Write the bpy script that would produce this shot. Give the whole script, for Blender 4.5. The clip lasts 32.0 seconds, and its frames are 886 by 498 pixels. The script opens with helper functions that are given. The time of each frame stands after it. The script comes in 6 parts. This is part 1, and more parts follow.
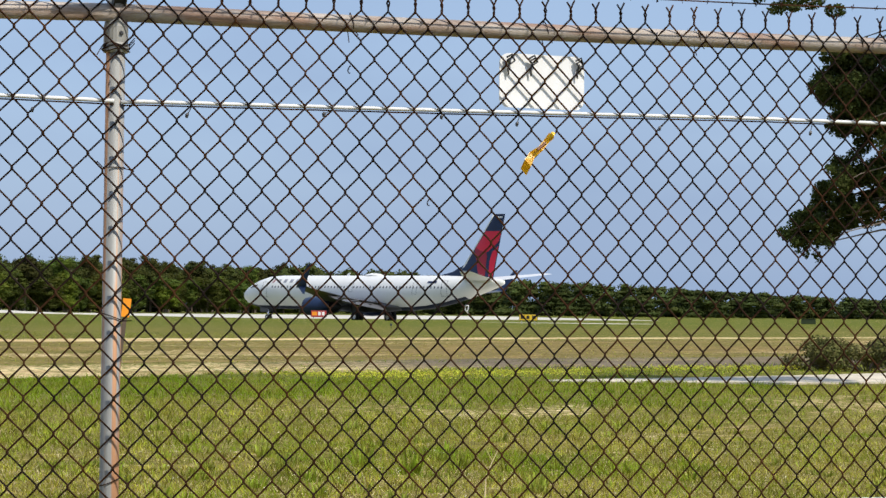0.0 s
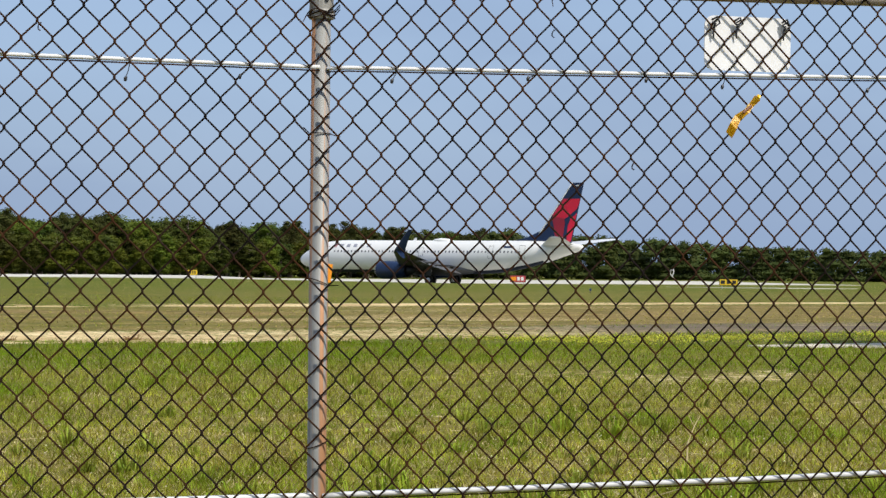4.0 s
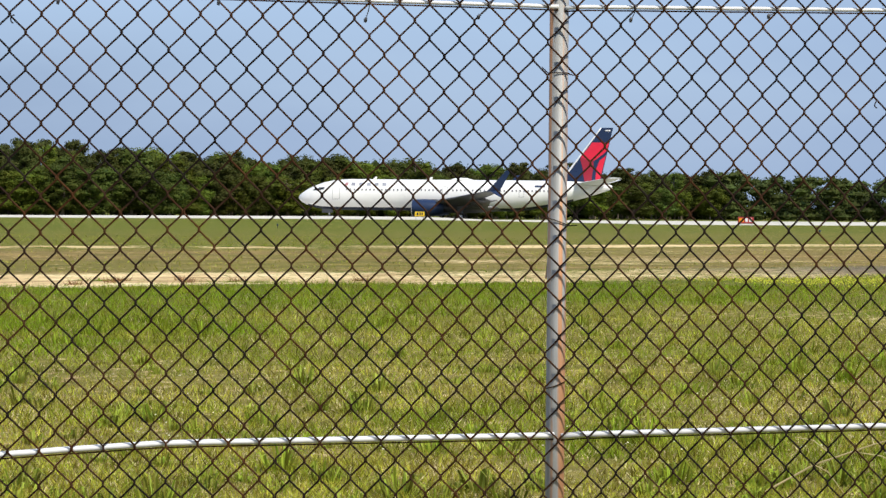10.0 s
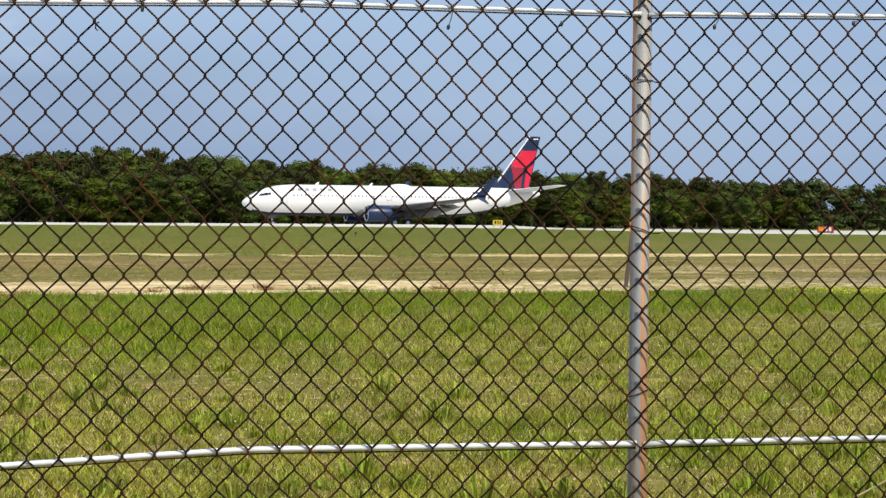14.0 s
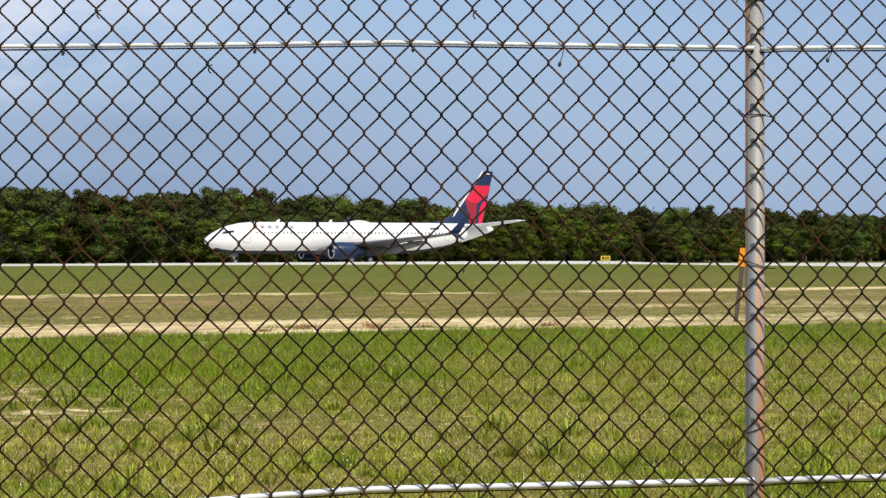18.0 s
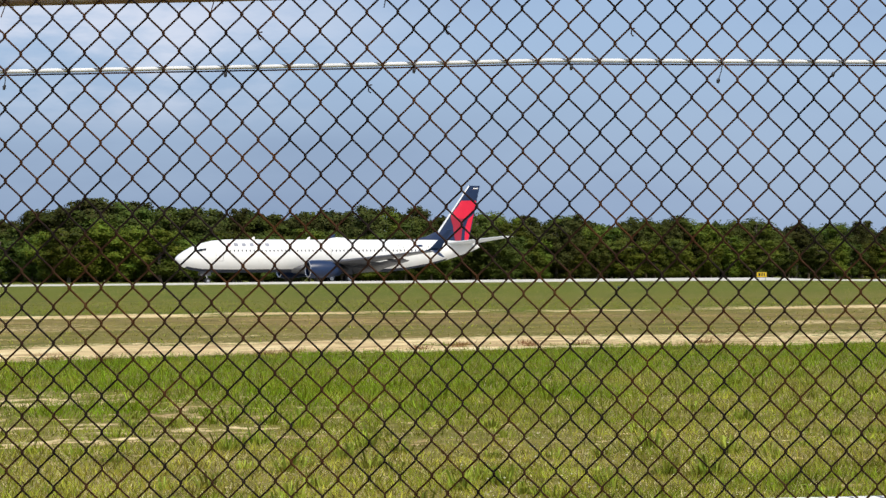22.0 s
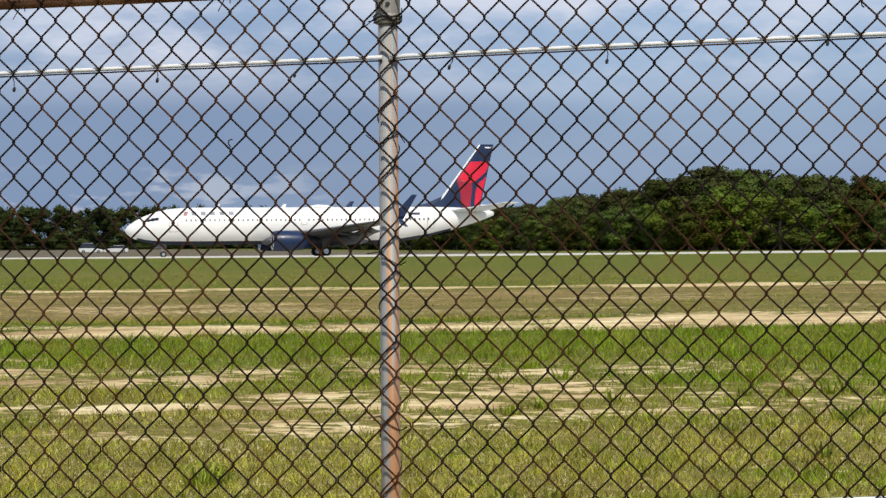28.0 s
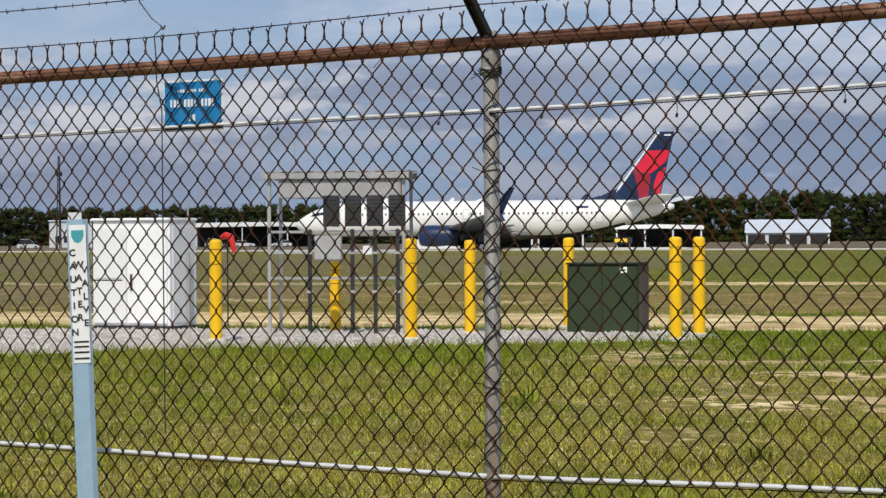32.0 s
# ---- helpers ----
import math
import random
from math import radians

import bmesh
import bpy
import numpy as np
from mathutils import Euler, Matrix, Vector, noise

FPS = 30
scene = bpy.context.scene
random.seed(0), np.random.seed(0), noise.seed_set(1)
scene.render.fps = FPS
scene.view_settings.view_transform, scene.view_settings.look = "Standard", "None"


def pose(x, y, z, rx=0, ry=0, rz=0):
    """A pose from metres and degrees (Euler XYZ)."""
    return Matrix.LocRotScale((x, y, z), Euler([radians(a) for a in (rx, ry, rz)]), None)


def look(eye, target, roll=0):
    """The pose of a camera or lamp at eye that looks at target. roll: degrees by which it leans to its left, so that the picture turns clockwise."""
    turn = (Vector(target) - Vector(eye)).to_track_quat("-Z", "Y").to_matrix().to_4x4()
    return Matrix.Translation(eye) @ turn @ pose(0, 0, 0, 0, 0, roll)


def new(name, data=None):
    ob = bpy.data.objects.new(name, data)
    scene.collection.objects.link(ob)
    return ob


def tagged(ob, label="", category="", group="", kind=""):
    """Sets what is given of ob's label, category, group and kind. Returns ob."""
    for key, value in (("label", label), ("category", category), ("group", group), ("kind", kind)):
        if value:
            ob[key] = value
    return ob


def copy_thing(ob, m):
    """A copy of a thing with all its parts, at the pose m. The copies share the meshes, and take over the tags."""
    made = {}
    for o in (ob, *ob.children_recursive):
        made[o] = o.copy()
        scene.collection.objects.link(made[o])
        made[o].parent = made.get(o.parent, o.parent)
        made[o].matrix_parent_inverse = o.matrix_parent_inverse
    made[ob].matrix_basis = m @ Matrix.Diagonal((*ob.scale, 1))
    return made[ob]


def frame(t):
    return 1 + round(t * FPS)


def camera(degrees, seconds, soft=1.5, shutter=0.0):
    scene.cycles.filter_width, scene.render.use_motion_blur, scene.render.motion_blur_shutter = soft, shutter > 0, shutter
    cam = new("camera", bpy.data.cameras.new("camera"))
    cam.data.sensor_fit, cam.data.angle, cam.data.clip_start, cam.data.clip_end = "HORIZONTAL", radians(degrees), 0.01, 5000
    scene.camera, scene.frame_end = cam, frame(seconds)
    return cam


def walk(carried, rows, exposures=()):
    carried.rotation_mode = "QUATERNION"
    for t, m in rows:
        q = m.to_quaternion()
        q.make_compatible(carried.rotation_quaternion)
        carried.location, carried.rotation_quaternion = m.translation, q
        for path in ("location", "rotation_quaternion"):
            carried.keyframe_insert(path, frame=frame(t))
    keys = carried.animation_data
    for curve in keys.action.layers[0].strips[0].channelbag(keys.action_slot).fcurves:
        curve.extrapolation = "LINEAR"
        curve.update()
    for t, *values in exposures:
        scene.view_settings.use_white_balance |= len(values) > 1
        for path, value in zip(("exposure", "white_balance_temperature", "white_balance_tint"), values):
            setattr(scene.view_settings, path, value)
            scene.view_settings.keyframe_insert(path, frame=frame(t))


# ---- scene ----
# ---------------- camera ----------------
cam = camera(21.50, 32.0, soft=1.45, shutter=0.0)
PATH = [
    # seconds, x, y, z, yaw, pitch, roll
    (0, -1.460, -5.544, 1.453, -22.75, 1.44, 0.68),
    (0.5, -1.465, -5.550, 1.453, -22.36, 1.53, 0.67),
    (1, -1.468, -5.554, 1.453, -21.88, 1.52, 0.61),
    (1.5, -1.467, -5.556, 1.454, -21.30, 1.43, 0.57),
    (2, -1.465, -5.554, 1.454, -20.67, 1.27, 0.53),
    (2.5, -1.466, -5.550, 1.454, -20.03, 1.03, 0.57),
    (3, -1.467, -5.544, 1.453, -19.34, 0.79, 0.62),
    (3.5, -1.470, -5.541, 1.452, -18.61, 0.61, 0.60),
    (4, -1.474, -5.539, 1.451, -17.87, 0.53, 0.59),
    (4.5, -1.477, -5.537, 1.451, -17.17, 0.50, 0.50),
    (6.5, -1.486, -5.525, 1.447, -15.37, -0.05, 0.69),
    (7, -1.488, -5.527, 1.449, -14.96, -0.11, 0.69),
    (7.5, -1.493, -5.529, 1.449, -14.46, -0.18, 0.63),
    (8, -1.497, -5.529, 1.449, -13.87, -0.27, 0.62),
    (8.5, -1.499, -5.527, 1.448, -13.33, -0.42, 0.62),
    (9, -1.500, -5.525, 1.448, -12.87, -0.58, 0.59),
    (9.5, -1.502, -5.527, 1.447, -12.54, -0.79, 0.58),
    (10, -1.503, -5.529, 1.447, -12.32, -0.96, 0.53),
    (10.5, -1.504, -5.531, 1.446, -12.16, -1.06, 0.48),
    (11, -1.504, -5.532, 1.445, -11.97, -1.07, 0.44),
    (11.5, -1.505, -5.530, 1.445, -11.64, -1.07, 0.42),
    (12, -1.506, -5.527, 1.444, -11.21, -1.10, 0.46),
    (12.5, -1.506, -5.523, 1.443, -10.82, -1.14, 0.50),
    (13, -1.508, -5.520, 1.442, -10.57, -1.11, 0.53),
    (13.5, -1.510, -5.520, 1.443, -10.46, -0.96, 0.61),
    (15.5, -1.521, -5.517, 1.447, -10.03, -0.17, 0.59),
    (16, -1.523, -5.515, 1.448, -9.58, 0.03, 0.50),
    (16.5, -1.523, -5.513, 1.448, -9.11, 0.15, 0.33),
    (17, -1.524, -5.512, 1.449, -8.63, 0.21, 0.12),
    (17.5, -1.524, -5.510, 1.448, -8.19, 0.17, 0.02),
    (18, -1.525, -5.510, 1.447, -7.77, 0.12, -0.02),
    (18.5, -1.528, -5.515, 1.445, -7.30, 0.12, -0.04),
    (19, -1.532, -5.523, 1.444, -6.81, 0.17, -0.07),
    (19.5, -1.533, -5.524, 1.444, -6.28, 0.25, -0.07),
    (20, -1.533, -5.523, 1.445, -5.75, 0.33, -0.06),
    (20.5, -1.533, -5.524, 1.445, -5.26, 0.38, -0.09),
    (21, -1.533, -5.526, 1.445, -4.85, 0.39, -0.10),
    (21.5, -1.535, -5.529, 1.446, -4.43, 0.44, -0.19),
    (22, -1.539, -5.531, 1.447, -3.98, 0.56, -0.28),
    (22.5, -1.542, -5.531, 1.448, -3.43, 0.69, -0.34),
    (23, -1.544, -5.532, 1.449, -2.72, 0.78, -0.43),
    (23.5, -1.542, -5.533, 1.450, -1.78, 0.78, -0.50),
    (24, -1.539, -5.532, 1.450, -0.58, 0.75, -0.51),
    (24.5, -1.535, -5.531, 1.450, 0.81, 0.76, -0.55),
    (25, -1.531, -5.529, 1.450, 2.26, 0.76, -0.54),
    (25.5, -1.525, -5.529, 1.451, 3.65, 0.72, -0.60),
    (27.5, -1.502, -5.514, 1.455, 9.34, 0.05, -0.42),
    (28, -1.496, -5.510, 1.456, 11.17, -0.14, -0.41),
    (28.5, -1.491, -5.510, 1.457, 13.37, -0.25, -0.49),
    (29, -1.488, -5.510, 1.458, 15.92, -0.25, -0.54),
    (29.5, -1.488, -5.511, 1.462, 18.85, -0.20, -0.55),
    (30, -1.491, -5.514, 1.464, 22.18, -0.14, -0.53),
    (30.5, -1.501, -5.522, 1.463, 26.02, -0.08, -0.75),
    (31, -1.522, -5.533, 1.459, 30.19, -0.04, -0.79),
    (31.5, -1.538, -5.540, 1.456, 34.62, -0.05, -0.54),
    (32, -1.557, -5.546, 1.457, 39.03, -0.23, -0.32),
]
walk(cam, [(t, pose(x, y, z, 90 + p, -r, w)) for t, x, y, z, w, p, r in PATH],
     exposures=[(0, 0.1), (1.2, 0.06), (2, 0.1), (3, -0.02), (4.5, 0.03), (7, 0.16), (8.5, 0.1), (10, 0.17), (12, 0.12), (13, 0.05), (16, 0.08), (19, 0.0), (22, -0.02), (24, -0.04), (25, -0.05), (28, -0.12), (29, -0.01), (29.7, -0.07), (30.5, -0.11), (31.2, -0.1), (32, -0.28)])
EYE = Vector((-1.51, -5.53, 1.45))

# ---------------- sky and sun ----------------
SUN_ELEV, SUN_AZ = radians(48), radians(150)  # azimuth from +y towards +x


def build_world():
    world = bpy.data.worlds.new("sky")
    scene.world = world
    world.use_nodes = True
    nt = world.node_tree
    nt.nodes.clear()
    out = nt.nodes.new("ShaderNodeOutputWorld")
    bg = nt.nodes.new("ShaderNodeBackground")
    sky = nt.nodes.new("ShaderNodeTexSky")
    sky.sky_type, sky.sun_disc = "NISHITA", False
    sky.sun_elevation, sky.sun_rotation = SUN_ELEV, SUN_AZ
    sky.air_density, sky.dust_density, sky.ozone_density = 1.0, 2.0, 2.0
    co = nt.nodes.new("ShaderNodeTexCoord")
    sep = nt.nodes.new("ShaderNodeSeparateXYZ")
    nt.links.new(co.outputs["Generated"], sep.inputs[0])
    # layers of cloud, flattened towards the horizon
    flat = nt.nodes.new("ShaderNodeMapping")
    flat.inputs["Scale"].default_value = (1.0, 1.0, 3.4)
    nt.links.new(co.outputs["Generated"], flat.inputs[0])

    def cloud(scale, detail, lo, hi, rough=0.55, lift=0.0):
        n = nt.nodes.new("ShaderNodeTexNoise")
        n.inputs["Scale"].default_value, n.inputs["Detail"].default_value = scale, detail
        n.inputs["Roughness"].default_value = rough
        up = nt.nodes.new("ShaderNodeVectorMath")
        up.inputs[1].default_value = (0, 0, lift)
        nt.links.new(flat.outputs[0], up.inputs[0])
        nt.links.new(up.outputs[0], n.inputs["Vector"])
        r = nt.nodes.new("ShaderNodeMapRange")
        r.interpolation_type = "SMOOTHSTEP"
        r.inputs["From Min"].default_value, r.inputs["From Max"].default_value = lo, hi
        nt.links.new(n.outputs["Fac"], r.inputs["Value"])
        return r.outputs[0]

    def mix(fac, a, b):
        m = nt.nodes.new("ShaderNodeMix")
        m.data_type = "RGBA"
        for sock, v in ((m.inputs[0], fac), (m.inputs[6], a), (m.inputs[7], b)):
            if isinstance(v, (int, float)):
                sock.default_value = v
            elif isinstance(v, tuple):
                sock.default_value = v
            else:
                nt.links.new(v, sock)
        return m.outputs[2]

    def times(a, b):
        m = nt.nodes.new("ShaderNodeMath")
        m.operation = "MULTIPLY"
        for sock, v in zip(m.inputs, (a, b)):
            if isinstance(v, (int, float)):
                sock.default_value = v
            else:
                nt.links.new(v, sock)
        return m.outputs[0]

    # a blue-grey veil over all, darker rain cloud ahead and to the west, white heaps low on the west side
    col = mix(0.72, sky.outputs[0], (2.66, 3.7, 5.6, 1))
    col = mix(times(cloud(2.6, 5, 0.42, 0.68), 0.6), col, (2.1, 2.85, 4.3, 1))

    def span(out_socket, a, b, c, d):
        """1 between b and c, fading to 0 at a and d."""
        up, down = nt.nodes.new("ShaderNodeMapRange"), nt.nodes.new("ShaderNodeMapRange")
        for r, lo, hi in ((up, a, b), (down, d, c)):
            r.interpolation_type = "SMOOTHSTEP"
            r.inputs["From Min"].default_value, r.inputs["From Max"].default_value = lo, hi
            nt.links.new(out_socket, r.inputs["Value"])
        return times(up.outputs[0], down.outputs[0])

    bank = times(times(span(sep.outputs["Z"], -0.02, 0.02, 0.055, 0.095), span(sep.outputs["X"], -0.80, -0.5, -0.04, 0.24)), cloud(3.2, 6, 0.25, 0.62))
    col = mix(times(bank, 0.58), col, (1.45, 2.05, 3.25, 1))
    high = times(times(span(sep.outputs["Z"], 0.055, 0.085, 0.5, 0.9), span(sep.outputs["X"], -0.9, -0.5, -0.08, 0.10)), cloud(6.0, 8, 0.41, 0.59, 0.6))
    col = mix(times(high, 0.85), col, (5.7, 6.0, 6.9, 1))
    west = nt.nodes.new("ShaderNodeMapRange")
    west.interpolation_type = "SMOOTHSTEP"
    west.inputs["From Min"].default_value, west.inputs["From Max"].default_value = -0.36, -0.62
    nt.links.new(sep.outputs["X"], west.inputs["Value"])
    # heaped clouds low in the west: a grey body, lit where the cloud thins upwards
    puffs = times(span(sep.outputs["Z"], 0.008, 0.016, 0.026, 0.036), span(sep.outputs["X"], -0.75, -0.55, -0.3, -0.2))
    col = mix(times(times(puffs, cloud(30.0, 6, 0.52, 0.62)), 0.55), col, (4.6, 4.9, 5.6, 1))
    low = times(span(sep.outputs["Z"], 0.004, 0.022, 0.060, 0.088), west.outputs[0])
    tops = times(span(sep.outputs["Z"], 0.036, 0.054, 0.070, 0.088), west.outputs[0])
    body = cloud(11.0, 8, 0.40, 0.52, 0.58)
    over = cloud(11.0, 8, 0.44, 0.56, 0.58, lift=0.05)
    thin = nt.nodes.new("ShaderNodeMath")
    thin.operation = "SUBTRACT"
    thin.inputs[0].default_value = 1.0
    nt.links.new(over, thin.inputs[1])
    col = mix(times(times(body, low), 0.85), col, (2.3, 2.62, 3.6, 1))
    col = mix(times(times(times(body, thin.outputs[0]), low), 0.3), col, (5.0, 5.15, 5.7, 1))
    col = mix(times(times(times(body, thin.outputs[0]), tops), 0.8), col, (5.8, 5.9, 6.3, 1))
    shade = times(times(cloud(11.0, 8, 0.50, 0.62, 0.58), over), low)
    col = mix(times(shade, 0.45), col, (1.85, 2.2, 3.05, 1))
    nt.links.new(col, bg.inputs["Color"])
    bg.inputs["Strength"].default_value = 0.135
    nt.links.new(bg.outputs[0], out.inputs[0])


build_world()
sun = new("sun", bpy.data.lights.new("sun", "SUN"))
sun.data.energy, sun.data.angle, sun.data.color = 4.2, radians(0.6), (1.0, 0.93, 0.80)
sun_from = Vector((math.sin(SUN_AZ) * math.cos(SUN_ELEV), math.cos(SUN_AZ) * math.cos(SUN_ELEV), math.sin(SUN_ELEV)))
sun.matrix_world = look(sun_from * 60, (0, 0, 0))

# ---------------- materials ----------------
def material(name, colour, rough=0.6, metal=0.0, spread=0.12, scale=8.0, fine=90.0, bump=0.15, second=None, amount=0.5, edge=(0.45, 0.62),
             island=False, spec=0.5, stretch=(1, 1, 1), placed=False, through_light=0.0, own_spread=0.0, withered=None, each=0.25):
    """A surface of one base colour with two scales of variation, an optional second colour in patches, and fine relief."""
    m = bpy.data.materials.new(name)
    m.use_nodes = True
    nt = m.node_tree
    bsdf = nt.nodes["Principled BSDF"]
    bsdf.inputs["Roughness"].default_value, bsdf.inputs["Metallic"].default_value = rough, metal
    bsdf.inputs["Specular IOR Level"].default_value = spec
    co = nt.nodes.new("ShaderNodeTexCoord")
    mp = nt.nodes.new("ShaderNodeMapping")
    mp.inputs["Scale"].default_value = stretch
    where = nt.nodes.new("ShaderNodeNewGeometry").outputs["Position"] if placed else co.outputs["Object"]
    nt.links.new(where, mp.inputs[0])

    def noisy(s, detail=4):
        n = nt.nodes.new("ShaderNodeTexNoise")
        n.inputs["Scale"].default_value, n.inputs["Detail"].default_value = s, detail
        nt.links.new(mp.outputs[0], n.inputs["Vector"])
        return n.outputs["Fac"]

    def ranged(v, lo, hi, a, b):
        r = nt.nodes.new("ShaderNodeMapRange")
        for k, x in (("From Min", lo), ("From Max", hi), ("To Min", a), ("To Max", b)):
            r.inputs[k].default_value = x
        nt.links.new(v, r.inputs["Value"])
        return r.outputs[0]

    def blend(fac, a, b, kind="MIX"):
        x = nt.nodes.new("ShaderNodeMix")
        x.data_type, x.blend_type = "RGBA", kind
        for sock, v in ((x.inputs[0], fac), (x.inputs[6], a), (x.inputs[7], b)):
            if isinstance(v, (int, float, tuple)):
                sock.default_value = v
            else:
                nt.links.new(v, sock)
        return x.outputs[2]

    col = (*colour, 1)
    if second:
        col = blend(ranged(noisy(scale * 0.6, 6), edge[0], edge[1], 0.0, amount), col, (*second, 1))
    if withered:
        a = nt.nodes.new("ShaderNodeAttribute")
        a.attribute_name = "dry"
        col = blend(a.outputs["Fac"], col, (*withered, 1))
    hsv = nt.nodes.new("ShaderNodeHueSaturation")
    if isinstance(col, tuple):
        hsv.inputs["Color"].default_value = col
    else:
        nt.links.new(col, hsv.inputs["Color"])
    big, small = ranged(noisy(scale), 0.3, 0.7, 1 - spread, 1 + spread), ranged(noisy(fine, 2), 0.3, 0.7, 1 - spread * 0.6, 1 + spread * 0.6)
    mul = nt.nodes.new("ShaderNodeMath")
    mul.operation = "MULTIPLY"
    nt.links.new(big, mul.inputs[0])
    nt.links.new(small, mul.inputs[1])
    val = mul.outputs[0]
    geo = nt.nodes.new("ShaderNodeNewGeometry" if island else "ShaderNodeObjectInfo")
    vary = each if island else 0.08
    rnd = ranged(geo.outputs["Random Per Island" if island else "Random"], 0, 1, 1 - vary, 1 + vary)
    mul2 = nt.nodes.new("ShaderNodeMath")
    mul2.operation = "MULTIPLY"
    nt.links.new(val, mul2.inputs[0])
    nt.links.new(rnd, mul2.inputs[1])
    nt.links.new(mul2.outputs[0], hsv.inputs["Value"])
    if island:
        own = nt.nodes.new("ShaderNodeObjectInfo")
        mul3 = nt.nodes.new("ShaderNodeMath")
        mul3.operation = "MULTIPLY"
        nt.links.new(mul2.outputs[0], mul3.inputs[0])
        nt.links.new(ranged(own.outputs["Random"], 0, 1, 1 - own_spread, 1 + own_spread), mul3.inputs[1])
        nt.links.new(mul3.outputs[0], hsv.inputs["Value"])
        tint = nt.nodes.new("ShaderNodeMath")
        nt.links.new(ranged(geo.outputs["Random Per Island"], 0, 1, 0.475, 0.525), tint.inputs[0])
        nt.links.new(ranged(own.outputs["Random"], 0, 1, -0.06 * own_spread, 0.06 * own_spread), tint.inputs[1])
        nt.links.new(tint.outputs[0], hsv.inputs["Hue"])
    nt.links.new(hsv.outputs[0], bsdf.inputs["Base Color"])
    nt.links.new(ranged(noisy(fine * 0.7, 3), 0.3, 0.7, max(rough - 0.08, 0.02), min(rough + 0.08, 1)), bsdf.inputs["Roughness"])
    if bump:
        b = nt.nodes.new("ShaderNodeBump")
        b.inputs["Strength"].default_value, b.inputs["Distance"].default_value = bump, 0.01
        nt.links.new(noisy(fine), b.inputs["Height"])
        nt.links.new(b.outputs[0], bsdf.inputs["Normal"])
    if through_light:
        tr = nt.nodes.new("ShaderNodeBsdfTranslucent")
        mx = nt.nodes.new("ShaderNodeMixShader")
        mx.inputs[0].default_value = through_light
        nt.links.new(hsv.outputs[0], tr.inputs["Color"])
        nt.links.new(bsdf.outputs[0], mx.inputs[1])
        nt.links.new(tr.outputs[0], mx.inputs[2])
        nt.links.new(mx.outputs[0], nt.nodes["Material Output"].inputs[0])
    return m


M = {}
M["wire"] = material("rusty_wire", (0.018, 0.013, 0.012), 0.9, 0.0, 0.35, 9.0, 160, 0.2, (0.076, 0.031, 0.012), 0.8, (0.43, 0.62), placed=True, spec=0.04)
M["galv"] = material("weathered_galvanised_steel", (0.30, 0.305, 0.30), 0.6, 0.2, 0.14, 3.0, 50, 0.08, (0.40, 0.19, 0.08), 0.9, (0.475, 0.54), stretch=(22, 22, 0.35))
M["galv_worn"] = material("dull_galvanised_steel", (0.27, 0.265, 0.25), 0.65, 0.2, 0.16, 3.0, 50, 0.08, (0.27, 0.17, 0.10), 0.7, (0.50, 0.62), stretch=(14, 14, 0.3))
M["rail_rust"] = material("deep_rust_rail", (0.175, 0.072, 0.04), 0.85, 0.1, 0.3, 5.0, 80, 0.3, (0.36, 0.20, 0.125), 0.8, (0.5, 0.62), stretch=(1.2, 7, 7))
M["rail"] = material("rusted_rail", (0.42, 0.37, 0.33), 0.7, 0.2, 0.22, 5.0, 80, 0.25, (0.26, 0.14, 0.09), 0.75, (0.46, 0.60), stretch=(1.2, 7, 7))
M["cable"] = material("white_cable_sleeve", (0.66, 0.67, 0.69), 0.5, 0, 0.08, 5, 60, 0.05)
M["dark_metal"] = material("dark_metal", (0.05, 0.05, 0.055), 0.5, 0.6, 0.2, 12, 60)
M["track"] = material("pale_track_gravel", (0.64, 0.57, 0.45), 0.95, 0, 0.2, 1.5, 20, 0.5, (0.42, 0.37, 0.27), 0.7, (0.5, 0.65), spec=0.08)
M["gravel"] = material("grey_gravel", (0.46, 0.42, 0.385), 0.95, 0, 0.3, 3.0, 26, 0.8, (0.58, 0.545, 0.51), 0.7, (0.5, 0.6), spec=0.08)
M["concrete"] = material("pale_concrete", (0.57, 0.54, 0.48), 0.9, 0, 0.08, 0.05, 1.2, 0.1, (0.54, 0.52, 0.48), 0.5, (0.55, 0.7), spec=0.08)
M["grass"] = material("grass_blades", (0.195, 0.275, 0.011), 0.7, 0, 0.40, 1.3, 6.0, 0, (0.38, 0.325, 0.048), 0.65, (0.48, 0.62), island=True, spec=0.1, through_light=0.5, withered=(0.42, 0.355, 0.055), each=0.7)
M["tuft"] = material("coarse_grass_blades", (0.27, 0.335, 0.022), 0.6, 0, 0.3, 1.3, 6.0, 0, (0.20, 0.26, 0.015), 0.7, (0.45, 0.6), island=True, spec=0.15, through_light=0.4, withered=(0.50, 0.43, 0.12), each=0.6)
M["weed_brown"] = material("dead_brown_weed", (0.27, 0.14, 0.065), 0.8, 0, 0.3, 2, 9, 0, island=True, spec=0.1, through_light=0.2)
M["straw"] = material("dry_straw", (0.66, 0.56, 0.29), 0.7, 0, 0.2, 0.6, 5, 0, island=True, spec=0.2, through_light=0.3)
M["flower"] = material("yellow_petals", (0.66, 0.64, 0.05), 0.6, 0, 0.1, 1, 5, 0, island=True, through_light=0.3)
M["petal"] = material("white_petals", (0.60, 0.57, 0.38), 0.6, 0, 0.1, 1, 5, 0, island=True, through_light=0.2)
M["leaf"] = material("leaves", (0.057, 0.072, 0.015), 0.6, 0, 0.3, 0.12, 0.9, 0, (0.094, 0.114, 0.013), 0.8, (0.48, 0.6), island=True, spec=0.04, placed=True, own_spread=0.4, each=0.12)
